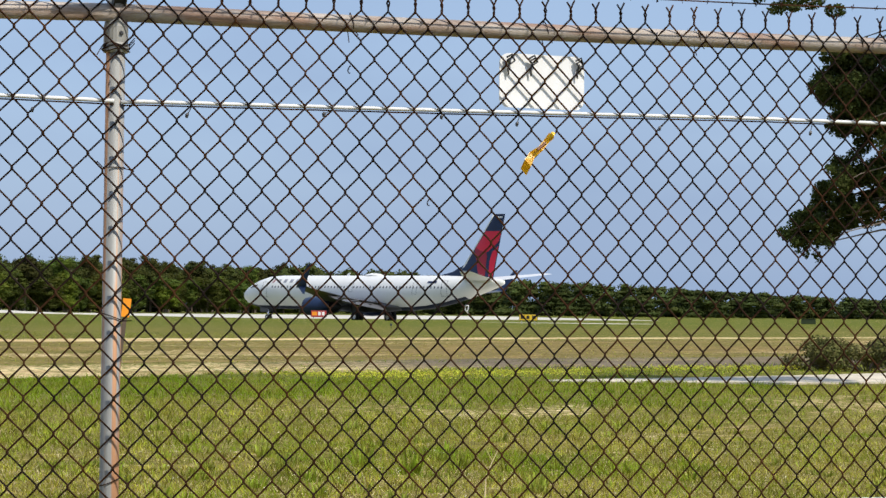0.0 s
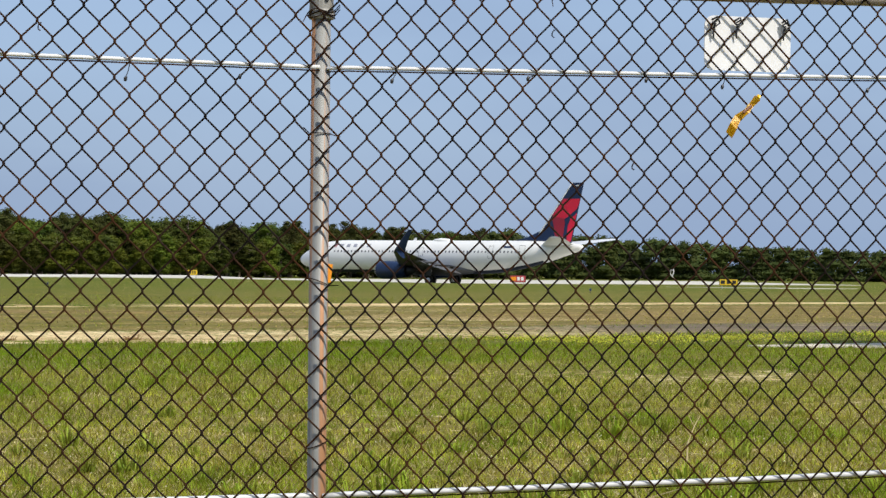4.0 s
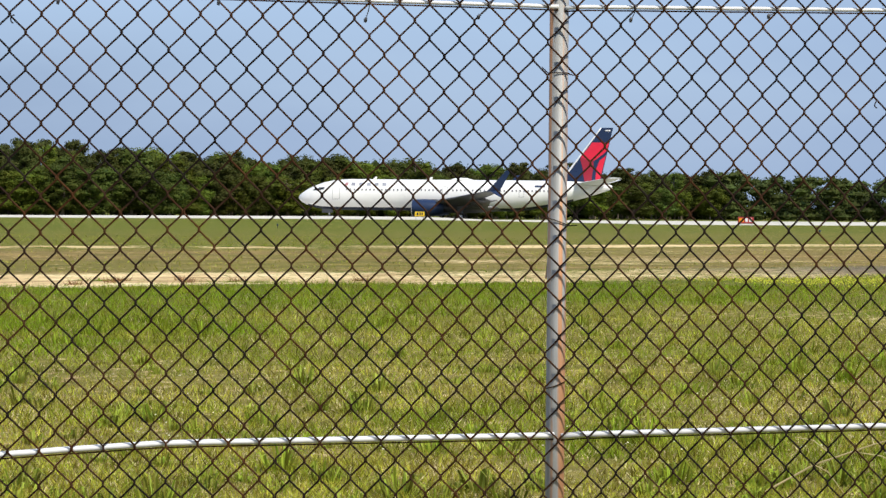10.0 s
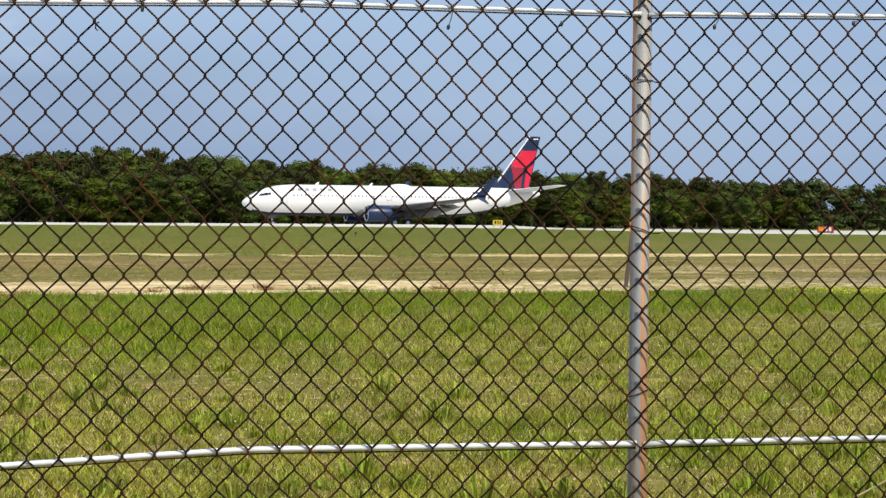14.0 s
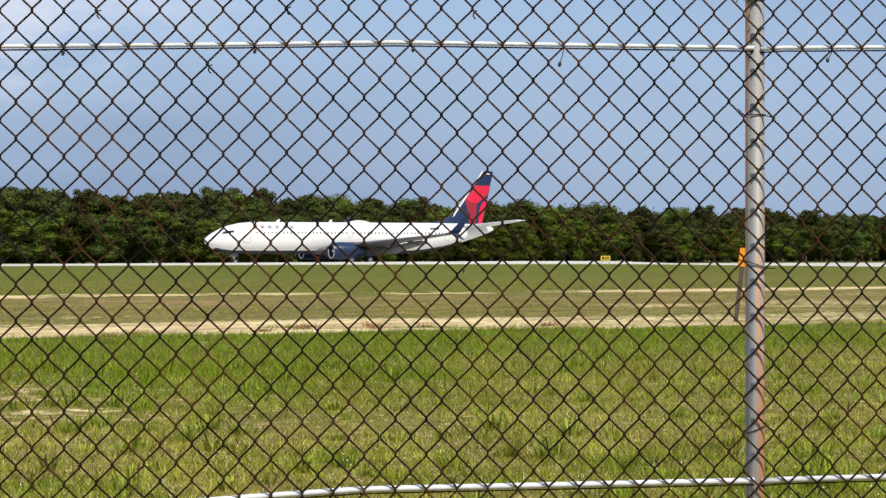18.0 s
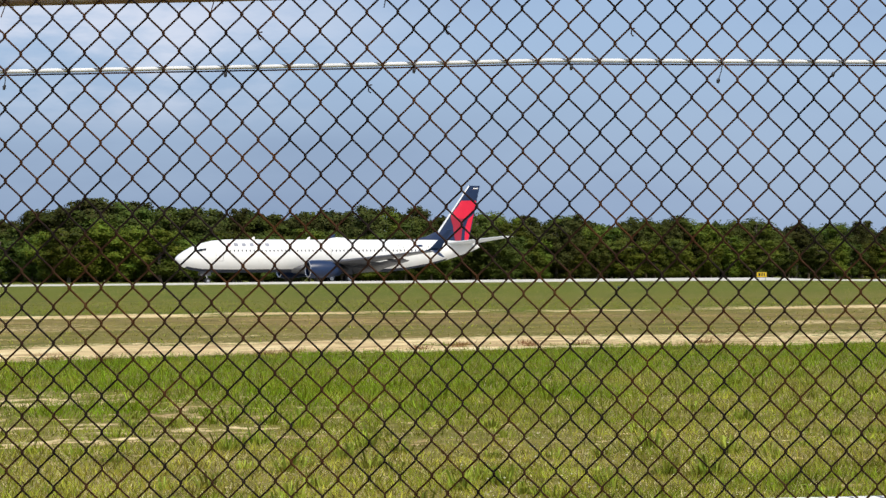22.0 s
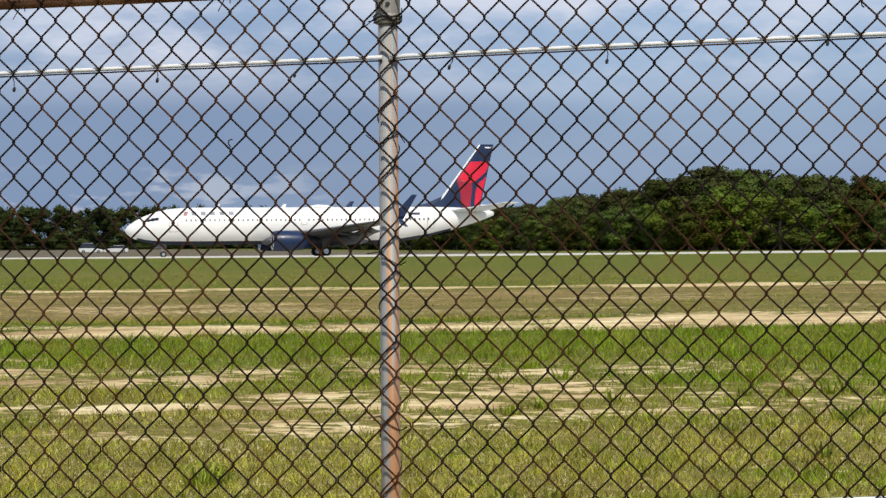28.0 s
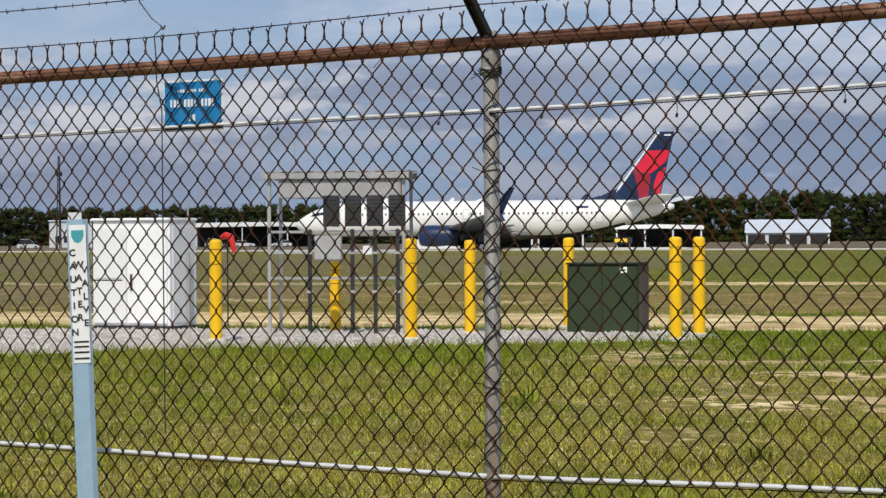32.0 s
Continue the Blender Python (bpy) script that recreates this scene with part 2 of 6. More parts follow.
M["pine"] = material("pine_needles", (0.056, 0.062, 0.018), 0.65, 0, 0.3, 0.25, 1.5, 0, (0.054, 0.064, 0.015), 0.6, (0.45, 0.6), island=True, spec=0.04, placed=True, own_spread=0.35, each=0.12)
# Woods: the shaded and sunlit tones have shade and sun put into the colour.
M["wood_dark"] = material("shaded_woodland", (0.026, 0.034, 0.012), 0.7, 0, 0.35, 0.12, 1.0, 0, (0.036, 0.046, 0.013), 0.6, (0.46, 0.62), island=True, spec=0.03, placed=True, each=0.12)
M["bush_leaf"] = material("olive_bush_leaves", (0.125, 0.125, 0.040), 0.7, 0, 0.3, 1.5, 9.0, 0, (0.19, 0.16, 0.07), 0.7, (0.45, 0.6), island=True, spec=0.05)
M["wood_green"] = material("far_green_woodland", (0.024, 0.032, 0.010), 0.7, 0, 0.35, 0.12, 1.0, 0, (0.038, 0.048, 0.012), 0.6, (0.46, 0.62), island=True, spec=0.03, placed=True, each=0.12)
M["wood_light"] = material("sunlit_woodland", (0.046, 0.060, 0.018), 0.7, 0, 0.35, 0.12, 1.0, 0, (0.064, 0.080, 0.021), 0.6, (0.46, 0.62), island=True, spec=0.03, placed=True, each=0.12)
M["oak_leaf"] = material("oak_leaves", (0.052, 0.066, 0.018), 0.6, 0, 0.3, 0.8, 6.0, 0, (0.085, 0.105, 0.028), 0.7, (0.45, 0.6), island=True, spec=0.05, through_light=0.3)
M["bark"] = material("bark", (0.16, 0.125, 0.10), 0.9, 0, 0.3, 3, 22, 0.6)
M["white_paint"] = material("white_aircraft_paint", (0.77, 0.765, 0.745), 0.35, 0, 0.025, 0.4, 3, 0)
M["navy"] = material("navy_paint", (0.012, 0.027, 0.075), 0.35, 0, 0.06, 1, 6, 0, spec=0.35)
# navy belly paint with the shade under the fuselage worked into its colour
M["belly_dark"] = material("shaded_belly_paint", (0.020, 0.025, 0.042), 0.6, 0, 0.06, 1, 6, 0, spec=0.2)
M["title_grey"] = material("grey_title_paint", (0.26, 0.27, 0.31), 0.4, 0, 0.05, 2, 9, 0)
M["red"] = material("red_paint", (0.66, 0.010, 0.042), 0.4, 0, 0.05, 1, 6, 0)
M["title_red"] = material("faded_red_title_paint", (0.36, 0.17, 0.18), 0.4, 0, 0.05, 2, 9, 0)
M["deep_red"] = material("deep_red_paint", (0.30, 0.010, 0.030), 0.4, 0, 0.05, 1, 6, 0)
M["wing_grey"] = material("grey_wing_skin", (0.10, 0.10, 0.108), 0.45, 0.1, 0.06, 0.7, 6, 0)
M["bare"] = material("bare_aluminium", (0.55, 0.55, 0.57), 0.25, 0.9, 0.05, 2, 10, 0)
M["tyre"] = material("rubber_tyre", (0.02, 0.02, 0.02), 0.85, 0, 0.1, 8, 40)
M["glass_dark"] = material("dark_window", (0.02, 0.024, 0.03), 0.12, 0, 0.05, 3, 9, 0)
M["cabin_glass"] = material("grey_cabin_window", (0.10, 0.105, 0.12), 0.2, 0, 0.05, 3, 9, 0)
M["yellow"] = material("yellow_bollard_paint", (0.86, 0.50, 0.004), 0.45, 0, 0.06, 2.5, 40, 0.05, (0.6, 0.38, 0.02), 0.35, (0.6, 0.75))
M["box_green"] = material("dark_green_enamel", (0.030, 0.046, 0.020), 0.55, 0, 0.12, 1.2, 30, 0.05, spec=0.25)
M["box_rust"] = material("faded_brown_enamel", (0.09, 0.062, 0.045), 0.6, 0, 0.2, 2, 30, 0.1)
M["cabinet"] = material("white_enamel", (0.78, 0.79, 0.80), 0.4, 0, 0.04, 1.0, 20, 0.03)
M["sign_white"] = material("white_sign_board", (0.80, 0.81, 0.83), 0.5, 0, 0.05, 3, 30, 0.03)
M["sign_blue"] = material("blue_sign_face", (0.012, 0.19, 0.46), 0.45, 0, 0.05, 3, 30, 0.02)
M["marker"] = material("pale_blue_fibreglass", (0.27, 0.40, 0.53), 0.5, 0, 0.07, 3, 40, 0.05)
M["teal"] = material("teal_decal", (0.05, 0.33, 0.40), 0.5, 0, 0.05, 3, 40, 0)
M["ink"] = material("black_lettering", (0.015, 0.015, 0.018), 0.6, 0, 0.1, 3, 40, 0)
M["tape"] = material("yellow_plastic_tape", (0.80, 0.47, 0.01), 0.4, 0, 0.12, 9, 50, 0.1)
M["tape_dark"] = material("brown_print", (0.16, 0.05, 0.01), 0.5, 0, 0.1, 9, 50, 0)
M["taxi_yellow"] = material("taxiway_sign_yellow", (0.80, 0.53, 0.02), 0.5, 0, 0.05, 3, 20, 0)
M["orange"] = material("orange_marker", (0.85, 0.30, 0.01), 0.5, 0, 0.06, 3, 20, 0)
M["sign_red"] = material("red_sign_face", (0.42, 0.035, 0.04), 0.5, 0, 0.05, 3, 20, 0)
M["hangar"] = material("pale_sheet_metal", (0.62, 0.64, 0.66), 0.5, 0.1, 0.06, 0.2, 2, 0.05)
M["roof"] = material("pale_roof_sheet", (0.60, 0.64, 0.70), 0.5, 0.2, 0.06, 0.2, 2, 0.05)
# near-black colour that stands in for the shade inside open buildings
M["open_shade"] = material("painted_interior_shade", (0.02, 0.02, 0.022), 0.9, 0, 0.2, 0.4, 3, 0)
M["panel_black"] = material("black_louvre", (0.03, 0.03, 0.033), 0.6, 0.1, 0.15, 4, 40, 0.1)
M["raceway"] = material("grey_painted_steel", (0.33, 0.33, 0.345), 0.6, 0, 0.1, 3, 30, 0.05, spec=0.2)
M["galv_clean"] = material("galvanised_strut", (0.42, 0.42, 0.42), 0.5, 0.5, 0.1, 5, 40, 0.05)
M["white_car"] = material("white_car_paint", (0.55, 0.56, 0.57), 0.3, 0, 0.03, 1, 8, 0)
M["red_paint"] = material("red_valve_paint", (0.62, 0.02, 0.015), 0.45, 0, 0.08, 4, 30, 0.05)


# ---------------- mesh helpers ----------------
def mesh_object(name, bm, mat, parent=None, label="", smooth=False):
    me = bpy.data.meshes.new(name)
    bm.to_mesh(me)
    bm.free()
    me.materials.append(mat)
    if smooth:
        me.polygons.foreach_set("use_smooth", [True] * len(me.polygons))
    ob = new(name, me)
    ob.parent = parent
    if label:
        tagged(ob, label)
    return ob


def part(name, bm, mat, parent, label="", smooth=False):
    return mesh_object(name, bm, mat, parent, label, smooth)


def thing(name, m, label, category, group="", kind=""):
    ob = new(name)
    ob.empty_display_size = 0.1
    ob.matrix_world = m
    return tagged(ob, label, category, group, kind)


def box(bm, x0, x1, y0, y1, z0, z1, bevel=0.0):
    g = bmesh.ops.create_cube(bm, size=1)["verts"]
    for v in g:
        v.co = Vector((x0 + (v.co.x + 0.5) * (x1 - x0), y0 + (v.co.y + 0.5) * (y1 - y0), z0 + (v.co.z + 0.5) * (z1 - z0)))
    if bevel:
        edges = list({e for v in g for e in v.link_edges})
        bmesh.ops.bevel(bm, geom=edges, offset=bevel, segments=2, affect="EDGES")
    return bm


def boxed(*a, bevel=0.0):
    return box(bmesh.new(), *a, bevel=bevel)


def tube(bm, pts, radii, n=8, caps=True):
    """A round tube through points; radii is one number or one each."""
    pts = [Vector(p) for p in pts]
    if not hasattr(radii, "__len__"):
        radii = [radii] * len(pts)
    rings = []
    for k, p in enumerate(pts):
        d = (pts[min(k + 1, len(pts) - 1)] - pts[max(k - 1, 0)]).normalized()
        a = d.orthogonal().normalized() if k == 0 else (last - d * last.dot(d)).normalized()
        last = a
        b = d.cross(a)
        rings.append([bm.verts.new(p + radii[k] * (math.cos(j * math.tau / n) * a + math.sin(j * math.tau / n) * b)) for j in range(n)])
    for r, s in zip(rings, rings[1:]):
        for j in range(n):
            bm.faces.new((r[j], r[(j + 1) % n], s[(j + 1) % n], s[j]))
    if caps:
        bm.faces.new(rings[0][::-1])
        bm.faces.new(rings[-1])
    return bm


def tubed(pts, radii, n=8):
    return tube(bmesh.new(), pts, radii, n)


def loft(bm, rings, caps=True):
    """Skins a list of rings, each a list of points of the same count."""
    vs = [[bm.verts.new(p) for p in r] for r in rings]
    n = len(vs[0])
    for r, s in zip(vs, vs[1:]):
        for j in range(n):
            bm.faces.new((r[j], r[(j + 1) % n], s[(j + 1) % n], s[j]))
    if caps:
        bm.faces.new(vs[0][::-1])
        bm.faces.new(vs[-1])
    bmesh.ops.recalc_face_normals(bm, faces=bm.faces)
    return bm


def prism(bm, outline, m, depth):
    """A flat outline (2D points) in the plane of m, with some depth along its z."""
    a = [bm.verts.new(m @ Vector((x, y, 0))) for x, y in outline]
    b = [bm.verts.new(m @ Vector((x, y, depth))) for x, y in outline]
    bm.faces.new(a[::-1])
    bm.faces.new(b)
    for j in range(len(a)):
        bm.faces.new((a[j], a[(j + 1) % len(a)], b[(j + 1) % len(a)], b[j]))
    bmesh.ops.recalc_face_normals(bm, faces=bm.faces)
    return bm


def from_arrays(name, verts, faces, mat, parent=None):
    """A large mesh of equal-sided faces from numpy arrays."""
    me = bpy.data.meshes.new(name)
    k = faces.shape[1]
    me.vertices.add(len(verts))
    me.vertices.foreach_set("co", np.ascontiguousarray(verts, dtype=np.float32).ravel())
    me.loops.add(faces.size)
    me.loops.foreach_set("vertex_index", np.ascontiguousarray(faces, dtype=np.int32).ravel())
    me.polygons.add(len(faces))
    me.polygons.foreach_set("loop_start", np.arange(0, faces.size, k, dtype=np.int32))
    me.update(calc_edges=True)
    me.validate()
    me.materials.append(mat)
    ob = new(name, me)
    ob.parent = parent
    return ob


def lettering(text, size, mat, m, parent, name="lettering", depth=0.002, align="CENTER"):
    cu = bpy.data.curves.new(name, "FONT")
    cu.body, cu.size, cu.align_x, cu.align_y, cu.extrude, cu.offset = text, size, align, "CENTER", depth, size * 0.035
    tmp = bpy.data.objects.new(name, cu)
    me = bpy.data.meshes.new_from_object(tmp)
    bpy.data.objects.remove(tmp)
    me.materials.clear()
    me.materials.append(mat)
    ob = new(name, me)
    ob.parent = parent
    ob.matrix_local = m
    return ob


# ---------------- the lie of the airfield ----------------
PHI = radians(24)  # the runway's turn against the fence
ALONG = Vector((-math.cos(PHI), -math.sin(PHI), 0))  # the way of take-off
ACROSS = Vector((-math.sin(PHI), math.cos(PHI), 0))  # from the fence out to the runway


def field(u, v, z=0.0):
    """A place by its run along the runway and its distance out from the watcher."""
    p = Vector((EYE.x, EYE.y, 0)) + ALONG * u + ACROSS * v
    p.z = z
    return p


def bearing(deg, d, z=0.0):
    """A place by its bearing to the left of the fence's normal and its distance."""
    b = radians(deg)
    return Vector((EYE.x - math.sin(b) * d, EYE.y + math.cos(b) * d, z))


# ---------------- ground ----------------
def smooth(a, b, x):
    s = np.clip((x - a) / (b - a), 0, 1)
    return s * s * (3 - 2 * s)


def fbm(x, y, seed, base, octaves=4):
    """Cheap layered value noise on arrays, 0 to 1."""
    rng = np.random.RandomState(seed)
    table = rng.rand(256, 256)
    out, amp, tot = 0, 1.0, 0
    for o in range(octaves):
        fx, fy = x / base * 2**o + 37.3 * o, y / base * 2**o + 91.7 * o
        ix, iy = np.floor(fx).astype(int), np.floor(fy).astype(int)
        tx, ty = fx - ix, fy - iy
        tx, ty = tx * tx * (3 - 2 * tx), ty * ty * (3 - 2 * ty)
        g = lambda a, b: table[a % 256, b % 256]
        out = out + amp * ((g(ix, iy) * (1 - tx) + g(ix + 1, iy) * tx) * (1 - ty) + (g(ix, iy + 1) * (1 - tx) + g(ix + 1, iy + 1) * tx) * ty)
        tot, amp = tot + amp, amp * 0.55
    return out / tot


def soil(u, v):
    """How bare and how dry the turf is at a place of the field: the sand track, the worn strips and the worn patches."""
    w = v + 1.6 * (fbm(u, v, 3, 9.0) - 0.5) * 2 + 1.5 * (fbm(u, v, 23, 1.6) - 0.5)
    ragged = fbm(u, v * 1.3, 5, 2.2, 5)
    slim = 2.2 * smooth(-14, -9, u) * (1 - smooth(-3, 1, u))
    bare = smooth(36.6, 38.4, w) * (1 - smooth(42.8 - slim, 46.0 - slim, w)) * smooth(0.24, 0.46, ragged + 0.06)
    bare *= 1 - 0.5 * smooth(20, 36, -u)
    thin = smooth(71.5, 73.0, w) * (1 - smooth(76, 78, w)) * smooth(0.40, 0.58, ragged + 0.08)
    bare = np.maximum(bare, thin)
    part_way = smooth(47, 50, w) * (1 - smooth(64, 70, w)) * smooth(0.56, 0.7, fbm(u * 0.35, v * 0.5, 6, 2.4, 5))
    bare = np.maximum(bare, 0.42 * part_way)
    # worn patches, broken up by tufts
    tufts = fbm(u * 0.55, v * 1.1, 8, 1.1, 5)
    fine = smooth(0.40, 0.54, fbm(u, v * 1.2, 28, 0.5, 3))
    worn = (0.55 * smooth(15.5, 17.5, w) + 0.45 * smooth(18.5, 20.5, w)) * (1 - smooth(25.5, 29.0, w)) * smooth(-12.0, -5.5, u) * (1 - 0.9 * smooth(1.0, 5.0, u))
    worn = worn * smooth(0.40, 0.54, tufts + 0.22 * (fbm(u, v, 24, 5.0) - 0.5) + 0.02 * smooth(-7, -3, u))
    apron = smooth(26.0, 27.5, w) * (1 - smooth(30.5, 33.0, w)) * smooth(-9.0, -1.0, u) * (1 - smooth(3.5, 7.5, u))
    apron = apron * smooth(0.46, 0.58, fbm(u * 0.5, v, 25, 1.6, 5) + 0.08 * smooth(-3, 2, u))
    trodden = np.maximum(worn, apron)
    bare = np.maximum(bare, worn * (0.12 + 0.88 * fine))
    bare = np.maximum(bare, apron * (0.45 + 0.5 * fine))
    right = smooth(14, 18, w) * (1 - smooth(21, 25, w)) * smooth(19, 22, -u)
    bare = np.maximum(bare, 0.35 * right * smooth(0.5, 0.62, fbm(u * 0.5, v * 1.5, 9, 2.0, 5)))
    dry = smooth(44, 46, w) * (1 - smooth(69, 73, w)) * (0.55 + 0.45 * smooth(0.35, 0.6, fbm(u * 0.4, v * 0.6, 27, 3.0, 4)))
    dry = np.maximum(dry, 0.55 * smooth(0.5, 0.68, fbm(u, v, 12, 5.0)) * (1 - smooth(24, 30, w)))
    dry = np.maximum(dry, 0.45 * smooth(76, 80, w) * (1 - smooth(100, 150, w)) * fbm(u, v, 14, 25.0))
    dry = np.maximum(dry, 0.95 * (1 - smooth(15.5, 20.5, w)) * smooth(0.30, 0.55, fbm(u, v, 17, 1.3)))
    dry = np.maximum(dry, (1 - smooth(16 + 5 * smooth(-8, 4, u), 24 + 8 * smooth(-8, 4, u), w)) * (0.05 + 0.15 * smooth(-18, -8, u) + 0.25 * smooth(-8, 4, u) + (0.38 + 0.37 * smooth(-10, -2, u)) * smooth(0.38, 0.62, fbm(u, v, 18, 1.5))))
    dry = np.maximum(dry, 0.55 * smooth(8, 34, u) * smooth(74, 84, w) * (0.6 + 0.8 * (fbm(u * 0.2, v, 19, 8.0) - 0.3)))
    dry = dry * (1 - 0.4 * smooth(4, 9, u) * (1 - smooth(33, 36, w)))
    return bare, dry, trodden


def land(u, v):
    """The height of the land: level near the fence, a low crest along the near pavement, the runway a little lower behind it."""
    crest = np.interp(u, [-200, -182, -176, -168, -155, -137, -106, -50, 0, 80], [-0.32, -0.22, 0.0, 0.2, 0.29, 0.32, 0.29, 0.22, 0.3, 0.42])
    behind = np.interp(u, [-200, -168, -125], [-0.32, -0.2, 0.08])
    w = smooth(234, 241, v)
    return smooth(120, 214, v) * (crest * (1 - w) + behind * w)


def relief(u, v):
    """The land with its small bumps near the fence."""
    return land(u, v) + (fbm(u, v, 21, 4.0) - 0.5) * 0.08 * (np.abs(v - 40) < 45) * (v > 6)


def ground_material():
    m = bpy.data.materials.new("turf_and_sand")
    m.use_nodes = True
    nt = m.node_tree
    bsdf = nt.nodes["Principled BSDF"]
    bsdf.inputs["Roughness"].default_value, bsdf.inputs["Specular IOR Level"].default_value = 0.95, 0.1
    pos = nt.nodes.new("ShaderNodeNewGeometry").outputs["Position"]

    def noisy(s, detail=5, rough=0.6):
        n = nt.nodes.new("ShaderNodeTexNoise")
        n.inputs["Scale"].default_value, n.inputs["Detail"].default_value, n.inputs["Roughness"].default_value = s, detail, rough
        nt.links.new(pos, n.inputs["Vector"])
        return n.outputs["Fac"]

    def ramp(v, stops):
        r = nt.nodes.new("ShaderNodeValToRGB")
        while len(r.color_ramp.elements) < len(stops):
            r.color_ramp.elements.new(0.5)
        for e, (p, c) in zip(r.color_ramp.elements, stops):
            e.position, e.color = p, (*c, 1)
        nt.links.new(v, r.inputs[0])
        return r.outputs[0]

    def attr(name):
        a = nt.nodes.new("ShaderNodeAttribute")
        a.attribute_name = name
        return a.outputs["Fac"]

    def blend(fac, a, b, kind="MIX"):
        x = nt.nodes.new("ShaderNodeMix")
        x.data_type, x.blend_type = "RGBA", kind
        for sock, v in ((x.inputs[0], fac), (x.inputs[6], a), (x.inputs[7], b)):
            if isinstance(v, (int, float, tuple)):
                sock.default_value = v
            else:
                nt.links.new(v, sock)
        return x.outputs[2]

    green = ramp(noisy(0.22), [(0.3, (0.078, 0.107, 0.007)), (0.55, (0.110, 0.126, 0.009)), (0.75, (0.168, 0.155, 0.020))])
    fine = ramp(noisy(5.0, 8, 0.75), [(0.25, (0.45, 0.45, 0.45)), (0.5, (0.95, 0.95, 0.95)), (0.75, (1.5, 1.45, 1.3))])
    green = blend(1.0, green, fine, "MULTIPLY")
    dry = ramp(noisy(0.7, 7, 0.7), [(0.3, (0.13, 0.108, 0.030)), (0.5, (0.205, 0.155, 0.052)), (0.7, (0.34, 0.25, 0.10))])
    turn = nt.nodes.new("ShaderNodeMapping")
    turn.vector_type = "TEXTURE"
    turn.inputs["Rotation"].default_value, turn.inputs["Scale"].default_value = (0, 0, PHI), (1.7, 1, 1)
    nt.links.new(pos, turn.inputs[0])
    streak = nt.nodes.new("ShaderNodeTexNoise")
    streak.inputs["Scale"].default_value, streak.inputs["Detail"].default_value, streak.inputs["Roughness"].default_value = 0.55, 10, 0.72
    nt.links.new(turn.outputs[0], streak.inputs["Vector"])
    lines = ramp(streak.outputs["Fac"], [(0.35, (0.36, 0.235, 0.11)), (0.46, (0.53, 0.38, 0.19)), (0.55, (0.72, 0.56, 0.295)), (0.66, (0.82, 0.70, 0.42))])
    sand = blend(1.0, lines, ramp(noisy(1.6, 8, 0.7), [(0.3, (0.72, 0.70, 0.66)), (0.5, (1, 1, 1)), (0.7, (1.15, 1.15, 1.15))]), "MULTIPLY")
    dry = blend(1.0, dry, ramp(streak.outputs["Fac"], [(0.35, (0.66, 0.7, 0.66)), (0.48, (0.95, 0.93, 0.9)), (0.56, (1.15, 1.07, 1.05)), (0.65, (1.5, 1.38, 1.3))]), "MULTIPLY")
    green = blend(1.0, green, ramp(streak.outputs["Fac"], [(0.35, (0.82, 0.86, 0.8)), (0.5, (1, 1, 1)), (0.65, (1.3, 1.2, 1.15))]), "MULTIPLY")
    col = blend(attr("dry"), green, dry)
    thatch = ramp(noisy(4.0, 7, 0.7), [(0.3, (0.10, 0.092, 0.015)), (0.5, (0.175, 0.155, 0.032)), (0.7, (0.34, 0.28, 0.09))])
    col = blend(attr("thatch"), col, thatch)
    edge = nt.nodes.new("ShaderNodeMath")
    edge.operation = "MULTIPLY_ADD"
    edge.inputs[1].default_value, edge.inputs[2].default_value = 3.6, -1.8
    nt.links.new(noisy(4.4, 6, 0.62), edge.inputs[0])
    ragged = nt.nodes.new("ShaderNodeMath")
    nt.links.new(attr("bare"), ragged.inputs[0])
    nt.links.new(edge.outputs[0], ragged.inputs[1])
    sharp = nt.nodes.new("ShaderNodeMapRange")
    sharp.inputs["From Min"].default_value, sharp.inputs["From Max"].default_value = 0.32, 0.62
    nt.links.new(ragged.outputs[0], sharp.inputs["Value"])
    col = blend(sharp.outputs[0], col, sand)
    earth = ramp(noisy(1.4, 8, 0.7), [(0.3, (0.075, 0.058, 0.045)), (0.5, (0.14, 0.108, 0.085)), (0.7, (0.25, 0.20, 0.15))])
    col = blend(attr("earth"), col, earth)
    nt.links.new(col, bsdf.inputs["Base Color"])
    b = nt.nodes.new("ShaderNodeBump")
    b.inputs["Strength"].default_value, b.inputs["Distance"].default_value = 0.6, 0.05
    nt.links.new(noisy(9.0, 6, 0.7), b.inputs["Height"])
    nt.links.new(b.outputs[0], bsdf.inputs["Normal"])
    return m


